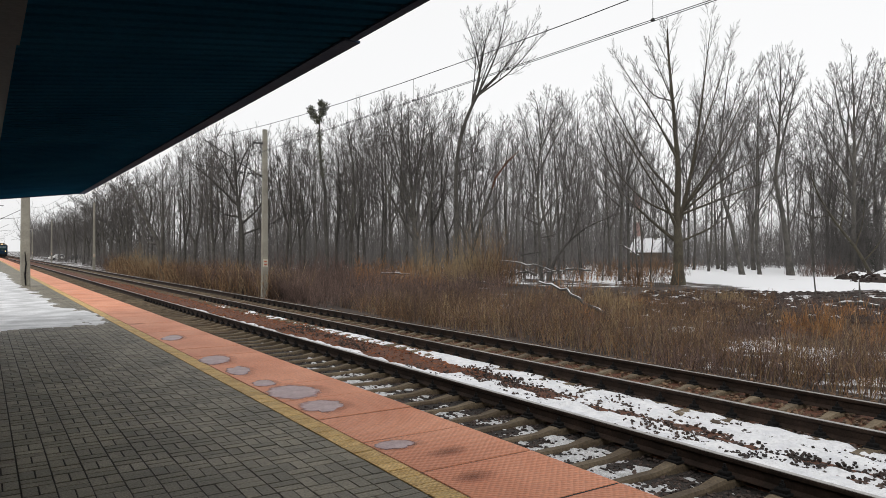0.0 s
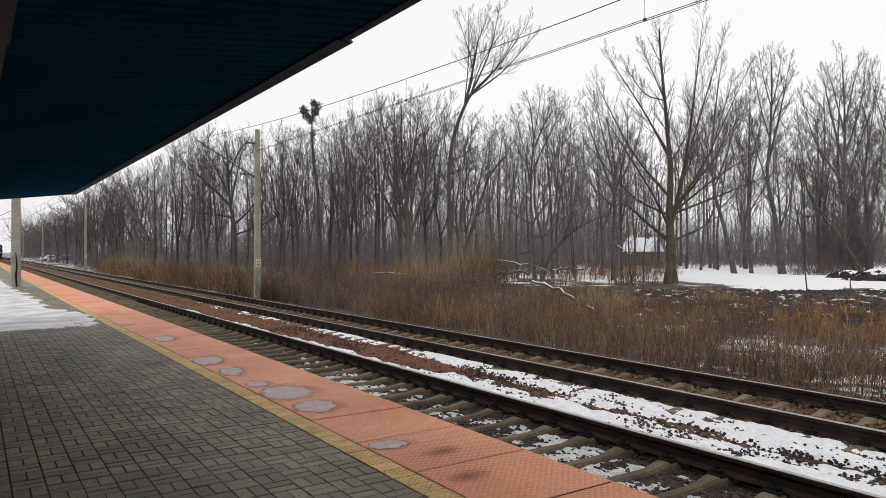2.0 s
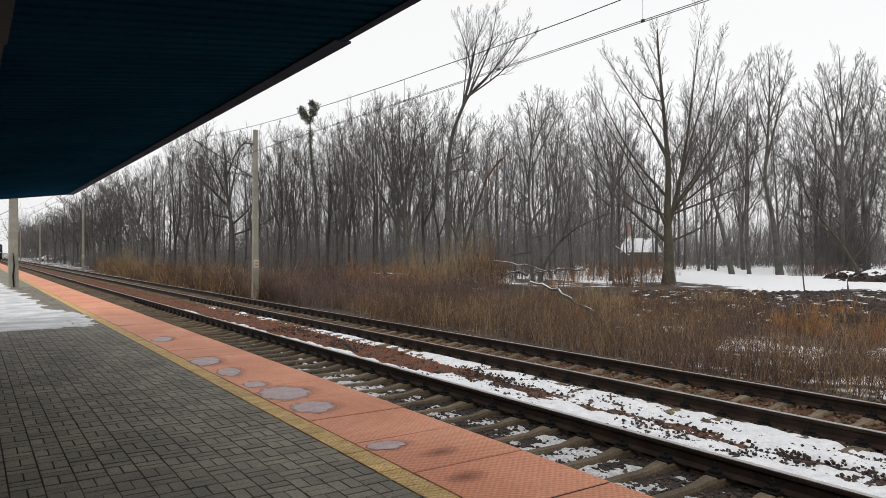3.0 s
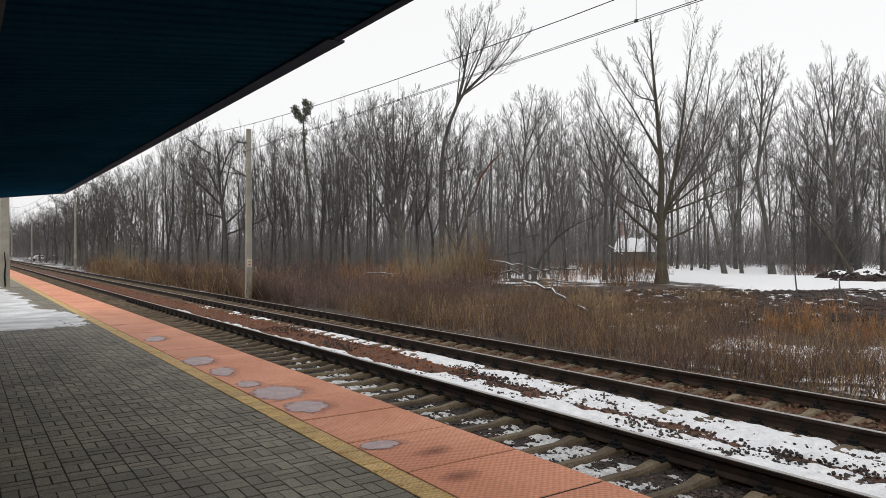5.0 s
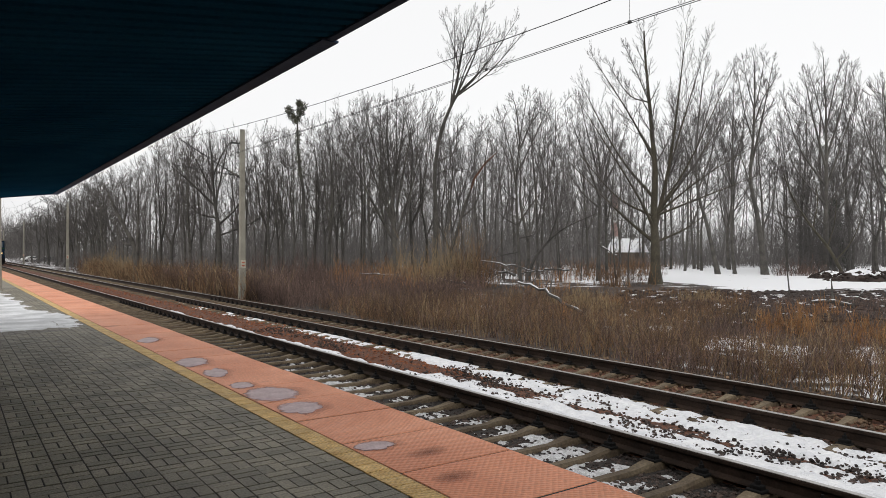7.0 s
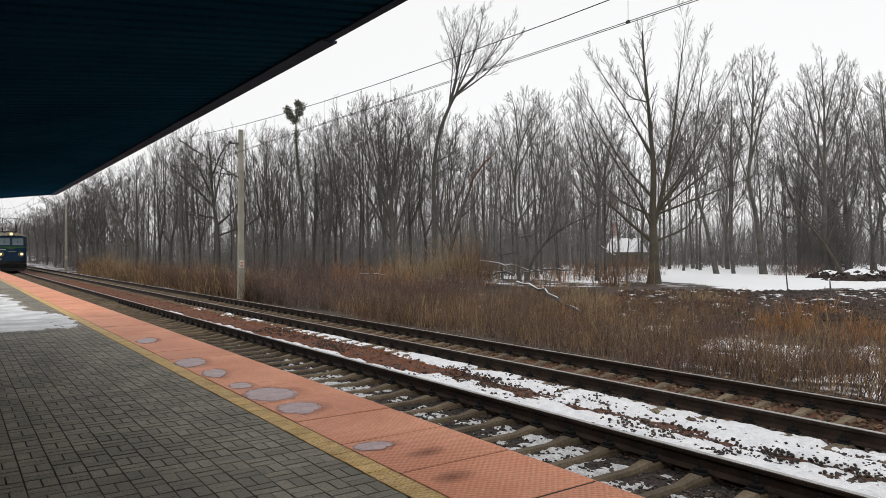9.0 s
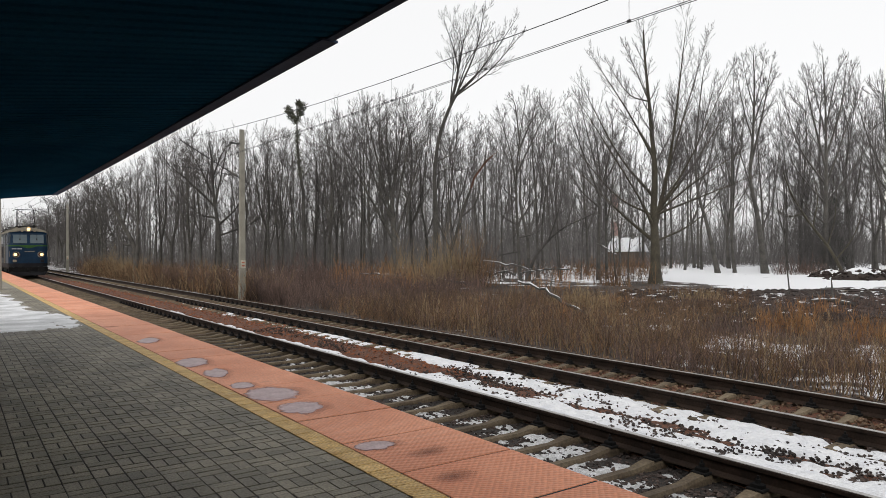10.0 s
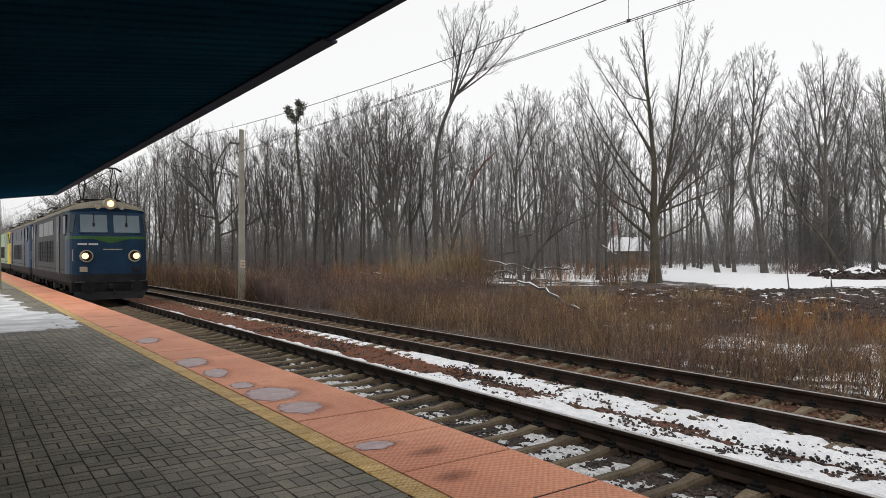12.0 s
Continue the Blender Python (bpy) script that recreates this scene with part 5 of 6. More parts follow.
def build_broken_tree():
    """A snapped tree: a slanting stem, a dead rust-coloured top and two crooked boughs."""
    root = tagged(new("broken_tree"), "snapped leafless tree with a rust-red broken top", "tree")
    x, y = from_view(785, 47)
    stem = [across(0, -0.4), across(0.35, 1.5), across(1.0, 3.6), across(1.6, 5.6), across(2.0, 6.6)]
    part("trunk", Shape().tube(stem, [0.15, 0.13, 0.12, 0.11, 0.07], 8), BARK, root)
    part("broken_bough", Shape().tube([across(1.9, 6.3), across(2.2, 7.3), across(3.0, 8.4), across(3.9, 9.2)], [0.07, 0.08, 0.06, 0.015], 6), DEAD_WOOD, root, "rust-red dead bough")
    part("bough", Shape().tube([across(1.3, 4.6), across(2.2, 5.4), across(2.6, 6.4), across(2.5, 7.0)], [0.07, 0.05, 0.04, 0.01], 6), BARK, root)
    part("bough", Shape().tube([across(0.6, 2.4), across(-0.3, 4.4), across(-0.4, 6.4), across(0.3, 8.0)], [0.07, 0.06, 0.04, 0.01], 6), BARK, root)
    root.matrix_basis = pose(x, y, ground_z(x, y))


DEAD_WOOD = material("rust_dead_wood", (0.075, 0.034, 0.02), (0.13, 0.06, 0.035), 2.0, 0.95, 0.4, fine=14)
build_broken_tree()


def build_heap(px, depth, rx, ry, h, seed):
    x, y = from_view(px, depth)
    root = tagged(new("soil_heap"), "dark soil heap with a cap of snow", "heap")

    def dome(grow_by, lift, cut):
        s = Shape()
        n, m = 28, 8
        for i in range(m + 1):
            q = i / m
            for j in range(n):
                w = 2 * math.pi * j / n
                k = 1 + 0.22 * noise.noise(Vector((math.cos(w) * 1.5, math.sin(w) * 1.5, seed)))
                z = h * (1 - q * q) * (1 + 0.35 * noise.noise(Vector((math.cos(w) * 2 * q, math.sin(w) * 2 * q, seed + 3)))) - (0.15 if i == m else 0)
                if cut and z < h * (0.55 + 0.3 * noise.noise(Vector((math.cos(w) * 3, math.sin(w) * 3, seed + 9)))):
                    z -= 0.35
                s.v.append((math.cos(w) * q * rx * k, math.sin(w) * q * ry * k, z + lift))
        s.f = [(i * n + j, i * n + n + j, i * n + n + (j + 1) % n, i * n + (j + 1) % n) for i in range(m) for j in range(n)]
        return s
    part("soil", dome(1, 0, False), SOIL, root, smooth=True)
    part("snow_cap", dome(1, 0.05, True), SNOW, root, "ragged cap of old snow", smooth=True)
    rnd = random.Random(int(seed * 10))
    clods, crumbs = Shape(), Shape()
    for i in range(170):
        w, q = rnd.uniform(0, 6.28), rnd.random() ** 0.5
        r = rnd.uniform(0.05, 0.17)
        v, f = stone_mesh(rnd, r)
        c = Vector((math.cos(w) * q * rx * 1.1, math.sin(w) * q * ry * 1.1, max(h * (1 - q * q), 0.0) + rnd.uniform(-0.02, 0.07)))
        (crumbs if rnd.random() < 0.06 else clods).add([Vector(p) * 1.3 + c for p in v], f)
    tagged(part("clods", clods, SOIL, root, "frozen dark clods"), kind="stuff")
    tagged(part("snow_crumbs", crumbs, SNOW, root, "crumbs of snow"), kind="stuff")
    root.matrix_basis = pose(x, y, ground_z(x, y))


build_heap(1535, 55, 3.4, 2.4, 0.85, 4.0)
build_heap(1475, 62, 2.2, 1.6, 0.6, 6.0)


def build_mistletoe():
    root = tagged(new("mistletoe"), "olive mistletoe clumps on an ivy-grown bare tree top", "mistletoe")
    rnd = random.Random(8)
    x, y = from_view(527, 51.5)
    line = [Vector(p) for p in ((0.75, -0.3, -1.0), (0.55, -0.2, 3.5), (0.5, -0.2, 6.0), (0.25, 0, 8.1), (0.15, 0.05, 9.8), (0.1, 0, 11.2))]
    part("stem", Shape().tube(line, [0.15, 0.13, 0.11, 0.10, 0.07, 0.04], 8), BARK, root, "bare grey stem")

    def leaves(s, c, r, count):
        for i in range(count):
            d = Vector((rnd.gauss(0, 1), rnd.gauss(0, 1), rnd.gauss(0, 1))).normalized()
            p = c + d * r * rnd.random() ** 0.5 * (1 + 0.45 * noise.noise(d * 2.2 + c))
            e = (d + Vector((rnd.gauss(0, .6), rnd.gauss(0, .6), rnd.gauss(0, .6)))).normalized()
            s.tube([p, p + e * rnd.uniform(0.08, 0.17)], [0.026, 0], 3, point=True)
    for u, z, r in ((-0.52, 12.05, 0.30), (-0.34, 11.65, 0.30), (0.0, 11.35, 0.34), (0.30, 11.9, 0.34), (0.48, 12.3, 0.36), (0.2, 12.55, 0.22)):
        s = Shape()
        c = Vector(across(u, z))
        leaves(s, c, r, 330)
        s.tube([line[-1], line[-1].lerp(c, 0.6) + Vector((0, 0, -0.08)), c], [0.035, 0.025, 0.015], 5)
        tagged(part("leaf_clump", s, LEAF, root, "clump of small olive leaves"), kind="stuff")
    ivy = Shape()
    for k in range(26):
        q, d = along(line, 0.52 + 0.40 * k / 26)
        leaves(ivy, q, 0.28 + 0.16 * math.sin(k * 1.7), 30)
    tagged(part("ivy", ivy, LEAF, root, "dull olive ivy round the stem"), kind="stuff")
    root.matrix_basis = pose(x, y, 0)


build_mistletoe()


def build_spruce(px, depth, height, spread, seed):
    root = tagged(new("spruce"), "dark green spruce among leafless trees", "tree")
    rnd = random.Random(seed)
    part("trunk", Shape().tube([(0, 0, -0.3), (0, 0, height * 0.5), (0, 0, height)], [0.16, 0.1, 0.02], 8), BARK, root)
    s = Shape()
    for i in range(170):
        t = 0.06 + 0.93 * (i + rnd.random()) / 170
        w = i * 2.4 + rnd.uniform(-.3, .3)
        length = spread * (1.05 - t) * rnd.uniform(0.7, 1.15) + 0.15
        a = Vector((0, 0, height * t))
        b = a + Vector((math.cos(w) * length, math.sin(w) * length, -0.28 * length))
        s.tube([a, b], [0.03, 0], 3, point=True)
        for k in range(26):
            q = a.lerp(b, 0.15 + 0.85 * k / 26)
            e = Vector((math.cos(w) * 0.5 + rnd.gauss(0, 0.5), math.sin(w) * 0.5 + rnd.gauss(0, 0.5), -0.45 + rnd.gauss(0, 0.25))).normalized()
            s.tube([q, q + e * rnd.uniform(0.2, 0.5)], [0.085, 0], 3, point=True)
    part("crown", s, NEEDLE, root, "dense dark needles")
    x, y = from_view(px, depth)
    root.matrix_basis = pose(x, y, ground_z(x, y))


build_spruce(1480, 96, 9.8, 2.8, 3)


WOOD_WALL = material("weathered_planks", (0.10, 0.075, 0.055), (0.16, 0.125, 0.095), 3, 0.9, 0.3, fine=20)


def build_house():
    root = tagged(new("house"), "small distant house with a snow-covered gable roof", "house")
    part("wall", Shape().box(-2.2, 2.2, -2.6, 2.6, -0.2, 2.4), WOOD_WALL, root, "weathered brown plank wall")
    ridge = Shape().add([(-2.5, -3.0, 2.25), (2.5, -3.0, 2.25), (2.5, 3.0, 2.25), (-2.5, 3.0, 2.25), (-2.5, 0, 4.5), (2.5, 0, 4.5)],
                        [(0, 1, 5, 4), (2, 3, 4, 5), (1, 2, 5), (3, 0, 4), (3, 2, 1, 0)])
    roof = part("roof", ridge, SNOW, root, "snow-covered roof")
    part("chimney", Shape().box(0.8, 1.3, -0.3, 0.2, 3.9, 5.2), CONCRETE_DARK, roof)
    x, y = from_view(1113, 112)
    root.matrix_basis = pose(x, y, -0.75, 0, 0, -72)


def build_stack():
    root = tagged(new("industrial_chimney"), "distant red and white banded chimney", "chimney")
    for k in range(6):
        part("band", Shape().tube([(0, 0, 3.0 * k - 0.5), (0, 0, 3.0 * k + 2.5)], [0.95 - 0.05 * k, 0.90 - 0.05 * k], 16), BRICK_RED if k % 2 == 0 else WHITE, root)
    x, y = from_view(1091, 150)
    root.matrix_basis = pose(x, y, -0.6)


def build_car(px, depth, turn, mat, label):
    root = tagged(new("parked_car"), label, "car", "parked cars in the distance")
    prof = [(-2.1, 0.35), (-2.15, 0.75), (-1.9, 0.95), (-1.0, 1.02), (-0.45, 1.45), (1.1, 1.45), (1.75, 1.0), (2.1, 0.9), (2.15, 0.4)]
    s = Shape()
    n = len(prof)
    for yy, k in ((-0.82, 0.97), (-0.7, 1.0), (0.7, 1.0), (0.82, 0.97)):
        s.v += [(x, yy, z * k) for x, z in prof]
    for i in range(3):
        s.f += [(i * n + j, i * n + j + 1, i * n + n + j + 1, i * n + n + j) for j in range(n - 1)] + [(i * n + n - 1, i * n, i * n + n, i * n + 2 * n - 1)]
    s.f += [tuple(range(n))[::-1], tuple(range(3 * n, 4 * n))]
    part("body", s, mat, root)
    part("roof_snow", Shape().box(-0.4, 1.05, -0.68, 0.68, 1.44, 1.52, 0.03), SNOW, root, "snow on the car roof")
    for sy in (-0.83, 0.83):
        part("side_window", Shape().box(-0.5, 1.2, sy - 0.012, sy + 0.012, 1.0, 1.34), PANE, root)
        for x in (-1.35, 1.35):
            w = part("wheel", Shape().tube([(x, sy - 0.1, 0.32), (x, sy + 0.03, 0.32)], [0.32, 0.32], 14), DARK, root)
            part("rim", Shape().tube([(x, sy - 0.11, 0.32), (x, sy + 0.04, 0.32)], [0.19, 0.19], 12), GREY, w)
    x, y = from_view(px, depth)
    root.matrix_basis = pose(x, y, ground_z(x, y) if x > 11.1 else -1.0, 0, 0, turn)


# The haze before the far chimney is put into this paler red.
BRICK_RED = material("haze_paled_red", (0.30, 0.19, 0.17), (0.36, 0.24, 0.21), 1, 0.8, 0.1)


def lying_patch(name, x, y, a, b, turn, z, mat, seed, label, category):
    s = Shape()
    n = 36
    s.v.append((0, 0, z))
    for j in range(n):
        w = 2 * math.pi * j / n
        k = 1 + 0.55 * noise.noise(Vector((math.cos(w) * 1.3, math.sin(w) * 1.3, seed))) + 0.12 * noise.noise(Vector((math.cos(w) * 5, math.sin(w) * 5, seed)))
        s.v.append((math.cos(w) * a * k, math.sin(w) * b * k, z))
    for j in range(n):
        q = s.v[1 + j]
        s.v.append((q[0] * 1.03, q[1] * 1.03, 0.0))
    s.f = [(0, 1 + j, 1 + (j + 1) % n) for j in range(n)] + [(1 + j, 1 + n + j, 1 + n + (j + 1) % n, 1 + (j + 1) % n) for j in range(n)]
    ob = tagged(part(name, s, mat), label, category, "ice on the red slabs" if mat is ICE else "damp stains on the red slabs")
    ob.matrix_basis = pose(x, y, 0.0, 0, 0, turn)


# ---- train ----
def paint(name, a, b, rough=0.4, scale=1.5):
    return material(name, a, b, scale, rough, 0.06, c=tuple(0.75 * q for q in a), fine=25, detail_mix=0.18, spec=0.16)


BLUE = paint("blue_locomotive_paint", (0.0038, 0.018, 0.041), (0.0068, 0.027, 0.058))
BLUE_PALE = paint("faded_blue_paint", (0.012, 0.032, 0.072), (0.02, 0.045, 0.095))
GREY = paint("dirty_grey_paint", (0.028, 0.031, 0.034), (0.052, 0.054, 0.055), 0.6)
GREEN = paint("bright_green_paint", (0.02, 0.062, 0.016), (0.03, 0.085, 0.02))
MINT = paint("pale_green_paint", (0.25, 0.34, 0.22), (0.32, 0.42, 0.28), 0.45)
SIGNAL = paint("yellow_paint", (0.55, 0.36, 0.03), (0.63, 0.43, 0.05), 0.45)
ROOF = paint("dusty_beige_roof", (0.11, 0.095, 0.068), (0.17, 0.15, 0.11), 0.7)
LOUVRE = paint("dark_louvre", (0.010, 0.010, 0.012), (0.018, 0.018, 0.02), 0.7)
RIM = paint("beige_lamp_rim", (0.22, 0.19, 0.14), (0.29, 0.26, 0.2), 0.5)
WHITE = paint("off_white_paint", (0.6, 0.6, 0.58), (0.7, 0.7, 0.68), 0.5)
NUMBER = paint("dull_white_lettering", (0.30, 0.31, 0.32), (0.38, 0.39, 0.40), 0.5)
SCREEN = material("reflecting_windscreen_glass", (0.062, 0.092, 0.108), (0.090, 0.122, 0.138), 0.7, 0.1, 0.0, detail_mix=0.1, spec=0.5)
PALE = paint("pale_grey_panel", (0.08, 0.083, 0.085), (0.12, 0.122, 0.122), 0.35)
PANE = material("dark_window_glass", (0.022, 0.030, 0.038), (0.04, 0.05, 0.058), 0.7, 0.3, 0.0, detail_mix=0.1, spec=0.12)
BLUE_DIM = paint("grimy_dark_blue_paint", (0.008, 0.014, 0.028), (0.014, 0.022, 0.04))
LAMP = glow("lit_headlamp", (1.0, 0.66, 0.28), 2.2)
LAMP_OFF = paint("dark_red_lens", (0.05, 0.015, 0.012), (0.07, 0.02, 0.015), 0.2)


def ring_points(length):
    f = [(0.0, 0.0), (0.55, 0.0), (1.02, 0.02), (1.22, 0.08), (1.35, 0.19), (1.42, 0.36), (1.46, 0.75), (1.48, 1.25), (1.5, 2.0), (1.5, length * 0.33)]
    right = f + [(x, length - y) for x, y in reversed(f)]
    return right + [(-x, y) for x, y in reversed(right[1:-1])]


def disc(s, x, y0, y1, z, r, sides=20):
    s.tube([(x, y0, z), (x, y1, z)], [r, r], sides)
    return s


def build_loco(front, side, stripe, label, length=16.0, lit=True):
    root = tagged(new("locomotive"), label, "locomotive", "coupled locomotives")
    levels = [(0.78, 0.02, 0.975), (1.12, 0.0, 1.0), (2.51, 0.0, 1.0), (2.62, 0.015, 1.0), (3.60, 0.24, 0.975), (3.68, 0.20, 0.985), (3.76, 0.30, 0.96),
              (3.90, 0.62, 0.86), (4.0, 1.05, 0.68), (4.06, 1.5, 0.42), (4.08, 1.9, 0.12)]
    pts = ring_points(length)
    n = len(pts)
    names = {"cab_shell": (front, "painted cab end"), "side_wall": (side, "grimy side wall"), "stripe": (stripe, "painted waist stripe"), "roof": (ROOF, "dusty beige domed roof"), "skirt": (LOUVRE, "grimy dark lower skirt")}
    shells = {}
    lift = [0, 0, 0, 0, 0.07] + [0.15] * 6
    grid = [[(x * w, o + y * (length - 2 * o) / length, z - 0.05 * (i >= 4) + lift[i] * (1 - (x / 1.5) ** 2)) for x, y in pts] for i, (z, o, w) in enumerate(levels)]
    for i in range(len(levels) - 1):
        for j in range(n):
            k = (j + 1) % n
            q = [grid[i][j], grid[i][k], grid[i + 1][k], grid[i + 1][j]]
            cy = sum(pts[a][1] for a in (j, k)) / 2
            end = cy < 1.4 or cy > length - 1.4
            kind = "roof" if i >= 5 else ("skirt" if i == 0 else ("stripe" if i == 2 and end else ("cab_shell" if end else "side_wall")))
            side_key = (cy < length / 2) if kind in ("cab_shell", "stripe") else ((pts[j][0] + pts[k][0] > 0) if kind == "side_wall" else True)
            shells.setdefault((kind, side_key), Shape()).add(q, [(0, 1, 2, 3)])
    shells["roof", True].add(grid[-1], [tuple(range(n))])
    shells["skirt", True].add(grid[0], [tuple(reversed(range(n)))])
    for (k, at_side), shape in shells.items():
        part(k, shape, names[k][0], root, names[k][1])
    # cab ends
    for e in (0, 1):
        turn = Matrix.Identity(4) if e == 0 else Matrix.Translation((0, length, 0)) @ pose(0, 0, 0, 0, 0, 180)
        for sx in (-1, 1):
            rake = Matrix.Translation((sx * 0.60, 0.145, 3.12)) @ pose(0, 0, 0, -14, 0, 0)
            w = part("windscreen", Shape().box(-0.53, 0.53, -0.022, 0.03, -0.41, 0.40, 0.02), front, root, "painted window surround", at=turn @ rake)
            part("pane", Shape().box(-0.485, 0.485, -0.04, -0.021, -0.365, 0.355), SCREEN, w, "grey reflecting windscreen glass")
            part("wiper", Shape().box(-0.012, 0.012, -0.075, -0.055, 0.0, 0.42).box(-0.05, 0.03, -0.07, -0.05, -0.12, 0.02), DARK, w)
            part("corner_window", Shape().box(-0.13, 0.13, -0.02, 0.02, -0.36, 0.36), PANE, root, at=turn @ Matrix.Translation((sx * 1.335, 0.36, 3.12)) @ pose(0, 0, 0, -9, 0, sx * 58))
            sw = part("side_window", Shape().box(-0.03, 0.03, -0.36, 0.36, -0.42, 0.42), DARK, root, "framed cab side window", at=turn @ pose(sx * 1.455, 1.35, 3.08))
            part("pane", Shape().box(-0.035, 0.035, -0.30, 0.30, -0.36, 0.36), PANE, sw)
            x = sx * 0.88
            lamp = part("headlight", disc(Shape(), x, -0.07, 0.12, 1.84, 0.24), RIM, root, "round beige headlight housing", at=turn)
            part("bezel", disc(Shape(), x, -0.076, -0.06, 1.84, 0.195), DARK, lamp)
            part("lens", disc(Shape(), x + sx * 0.055, -0.09, -0.07, 1.84, 0.12), LAMP if lit and e == 0 else PANE, lamp, "lit warm white lens" if lit and e == 0 else "")
            part("marker_lens", disc(Shape(), x - sx * 0.115, -0.086, -0.07, 1.84, 0.065), LAMP_OFF, lamp)
            part("marker_light", Shape().box(x - 0.13 + sx * 0.1, x + 0.13 + sx * 0.1, -0.06, 0.1, 1.22, 1.42, 0.02), RIM if sx < 0 else LOUVRE, root, "small square lamp", at=turn)
            part("handrail", Shape().tube([(sx * 1.33, 0.07, 1.65), (sx * 1.36, 0.02, 1.68), (sx * 1.36, 0.02, 2.08), (sx * 1.33, 0.07, 2.1)], [0.018] * 4, 6), RIM, root, at=turn)
            b = part("buffer", Shape().tube([(sx * 0.88, 0.1, 0.62), (sx * 0.88, -0.42, 0.62)], [0.12, 0.10], 12), DARK, root, "black buffer", at=turn)
            part("buffer_plate", disc(Shape(), sx * 0.88, -0.5, -0.44, 0.62, 0.24), DARK, b)
            part("step", Shape().box(sx * 1.0 - 0.28, sx * 1.0 + 0.28, -0.14, 0.1, 0.80, 0.83), GREY, root, at=turn)
            part("horn", disc(Shape(), sx * 0.44, 0.12, 0.5, 3.80, 0.10, 12), RIM, root, "small round roof lamp", at=turn)
        top = part("top_light", disc(Shape(), 0, 0.04, 0.6, 3.93, 0.23), RIM, root, "round roof headlight", at=turn)
        part("lens", disc(Shape(), 0, 0.02, 0.05, 3.93, 0.125), LAMP if lit and e == 0 else PANE, top)
        part("number_bar", Shape().box(-1.18, -0.86, -0.012, 0.09, 2.27, 2.345), NUMBER, root, "plain pale bar", at=turn)
        part("number_bar", Shape().box(-0.80, -0.46, -0.012, 0.01, 2.27, 2.345), NUMBER, root, "plain pale bar", at=turn)
        part("name_bar", Shape().box(-0.28, 0.42, -0.008, 0.01, 2.08, 2.12), RIM, root, at=turn)
        part("gangway_seam", Shape().box(-0.75, 0.75, -0.006, 0.01, 1.38, 1.40).box(-0.02, 0.02, -0.006, 0.01, 0.95, 1.25), LOUVRE, root, at=turn)
        v = Shape().add([(-0.7, -0.012, 2.52), (0.7, -0.012, 2.52), (0.0, -0.012, 2.34), (-0.7, 0.02, 2.52), (0.7, 0.02, 2.52), (0.0, 0.02, 2.34)],
                        [(2, 1, 0), (3, 4, 5), (0, 1, 4, 3), (1, 2, 5, 4), (2, 0, 3, 5)])
        part("stripe_point", v, stripe, root, at=turn)
        part("coupling_hook", Shape().box(-0.09, 0.09, -0.38, 0.1, 0.55, 0.75, 0.03).tube([(0.02, -0.3, 0.6), (0.1, -0.4, 0.4), (0.0, -0.36, 0.25)], [0.04, 0.04, 0.04], 6), DARK, root, at=turn)
        part("buffer_beam", Shape().box(-1.4, 1.4, 0.05, 0.35, 0.42, 0.82, 0.02), DARK, root, "black buffer beam", at=turn)
        part("rail_guard", Shape().add([(-1.35, 0.0, 0.42), (1.35, 0.0, 0.42), (1.15, -0.16, 0.12), (-1.15, -0.16, 0.12), (-1.35, 0.06, 0.42), (1.35, 0.06, 0.42), (1.15, -0.10, 0.12), (-1.15, -0.10, 0.12)],
                                       [(0, 3, 2, 1), (4, 5, 6, 7), (0, 1, 5, 4), (1, 2, 6, 5), (2, 3, 7, 6), (3, 0, 4, 7)]), LOUVRE, root, "dark steel rail guard", at=turn)
    # sides
    part("underframe", Shape().box(-1.32, 1.32, 0.5, length - 0.5, 0.62, 0.92), DARK, root, "black underframe")
    for sx in (-1, 1):
        x = sx * 1.5
        for k in range(6):
            y = 4.9 + 1.06 * k
            lv = part("louvre_panel", Shape().box(x - 0.02, x + 0.02, y, y + 0.88, 1.55, 2.52), LOUVRE, root, "dark ventilation louvre")
            part("slats", Shape().box(x - 0.035, x + 0.035, y + 0.04, y + 0.84, 1.76, 1.79).box(x - 0.035, x + 0.035, y + 0.04, y + 0.84, 1.98, 2.01).box(x - 0.035, x + 0.035, y + 0.04, y + 0.84, 2.2, 2.23), DARK, lv)
        for k in range(3):
            y = 5.0 + 2.0 * k
            part("upper_panel", Shape().box(x * 0.985 - 0.022, x * 0.985 + 0.022, y, y + 1.85, 2.78, 3.42, 0.01), PALE if side is GREY else side, root, "pale upper side panel")
        for y in (2.7, length - 3.4):
            d = part("cab_door", Shape().box(x - 0.02, x + 0.02, y, y + 1.0, 1.14, 3.5), BLUE_DIM if side is GREY else side, root, "narrow cab door")
            part("pane", Shape().box(x - 0.028, x + 0.028, y + 0.14, y + 0.56, 2.45, 3.05), PANE, d)
            part("grab_rail", Shape().tube([(x + sx * 0.05, y - 0.08, 1.1), (x + sx * 0.05, y - 0.08, 2.5)], [0.016, 0.016], 6), RIM, d)
        part("lower_seam", Shape().box(x - 0.012, x + 0.012, 1.6, length - 1.6, 1.28, 1.31), LOUVRE, root)
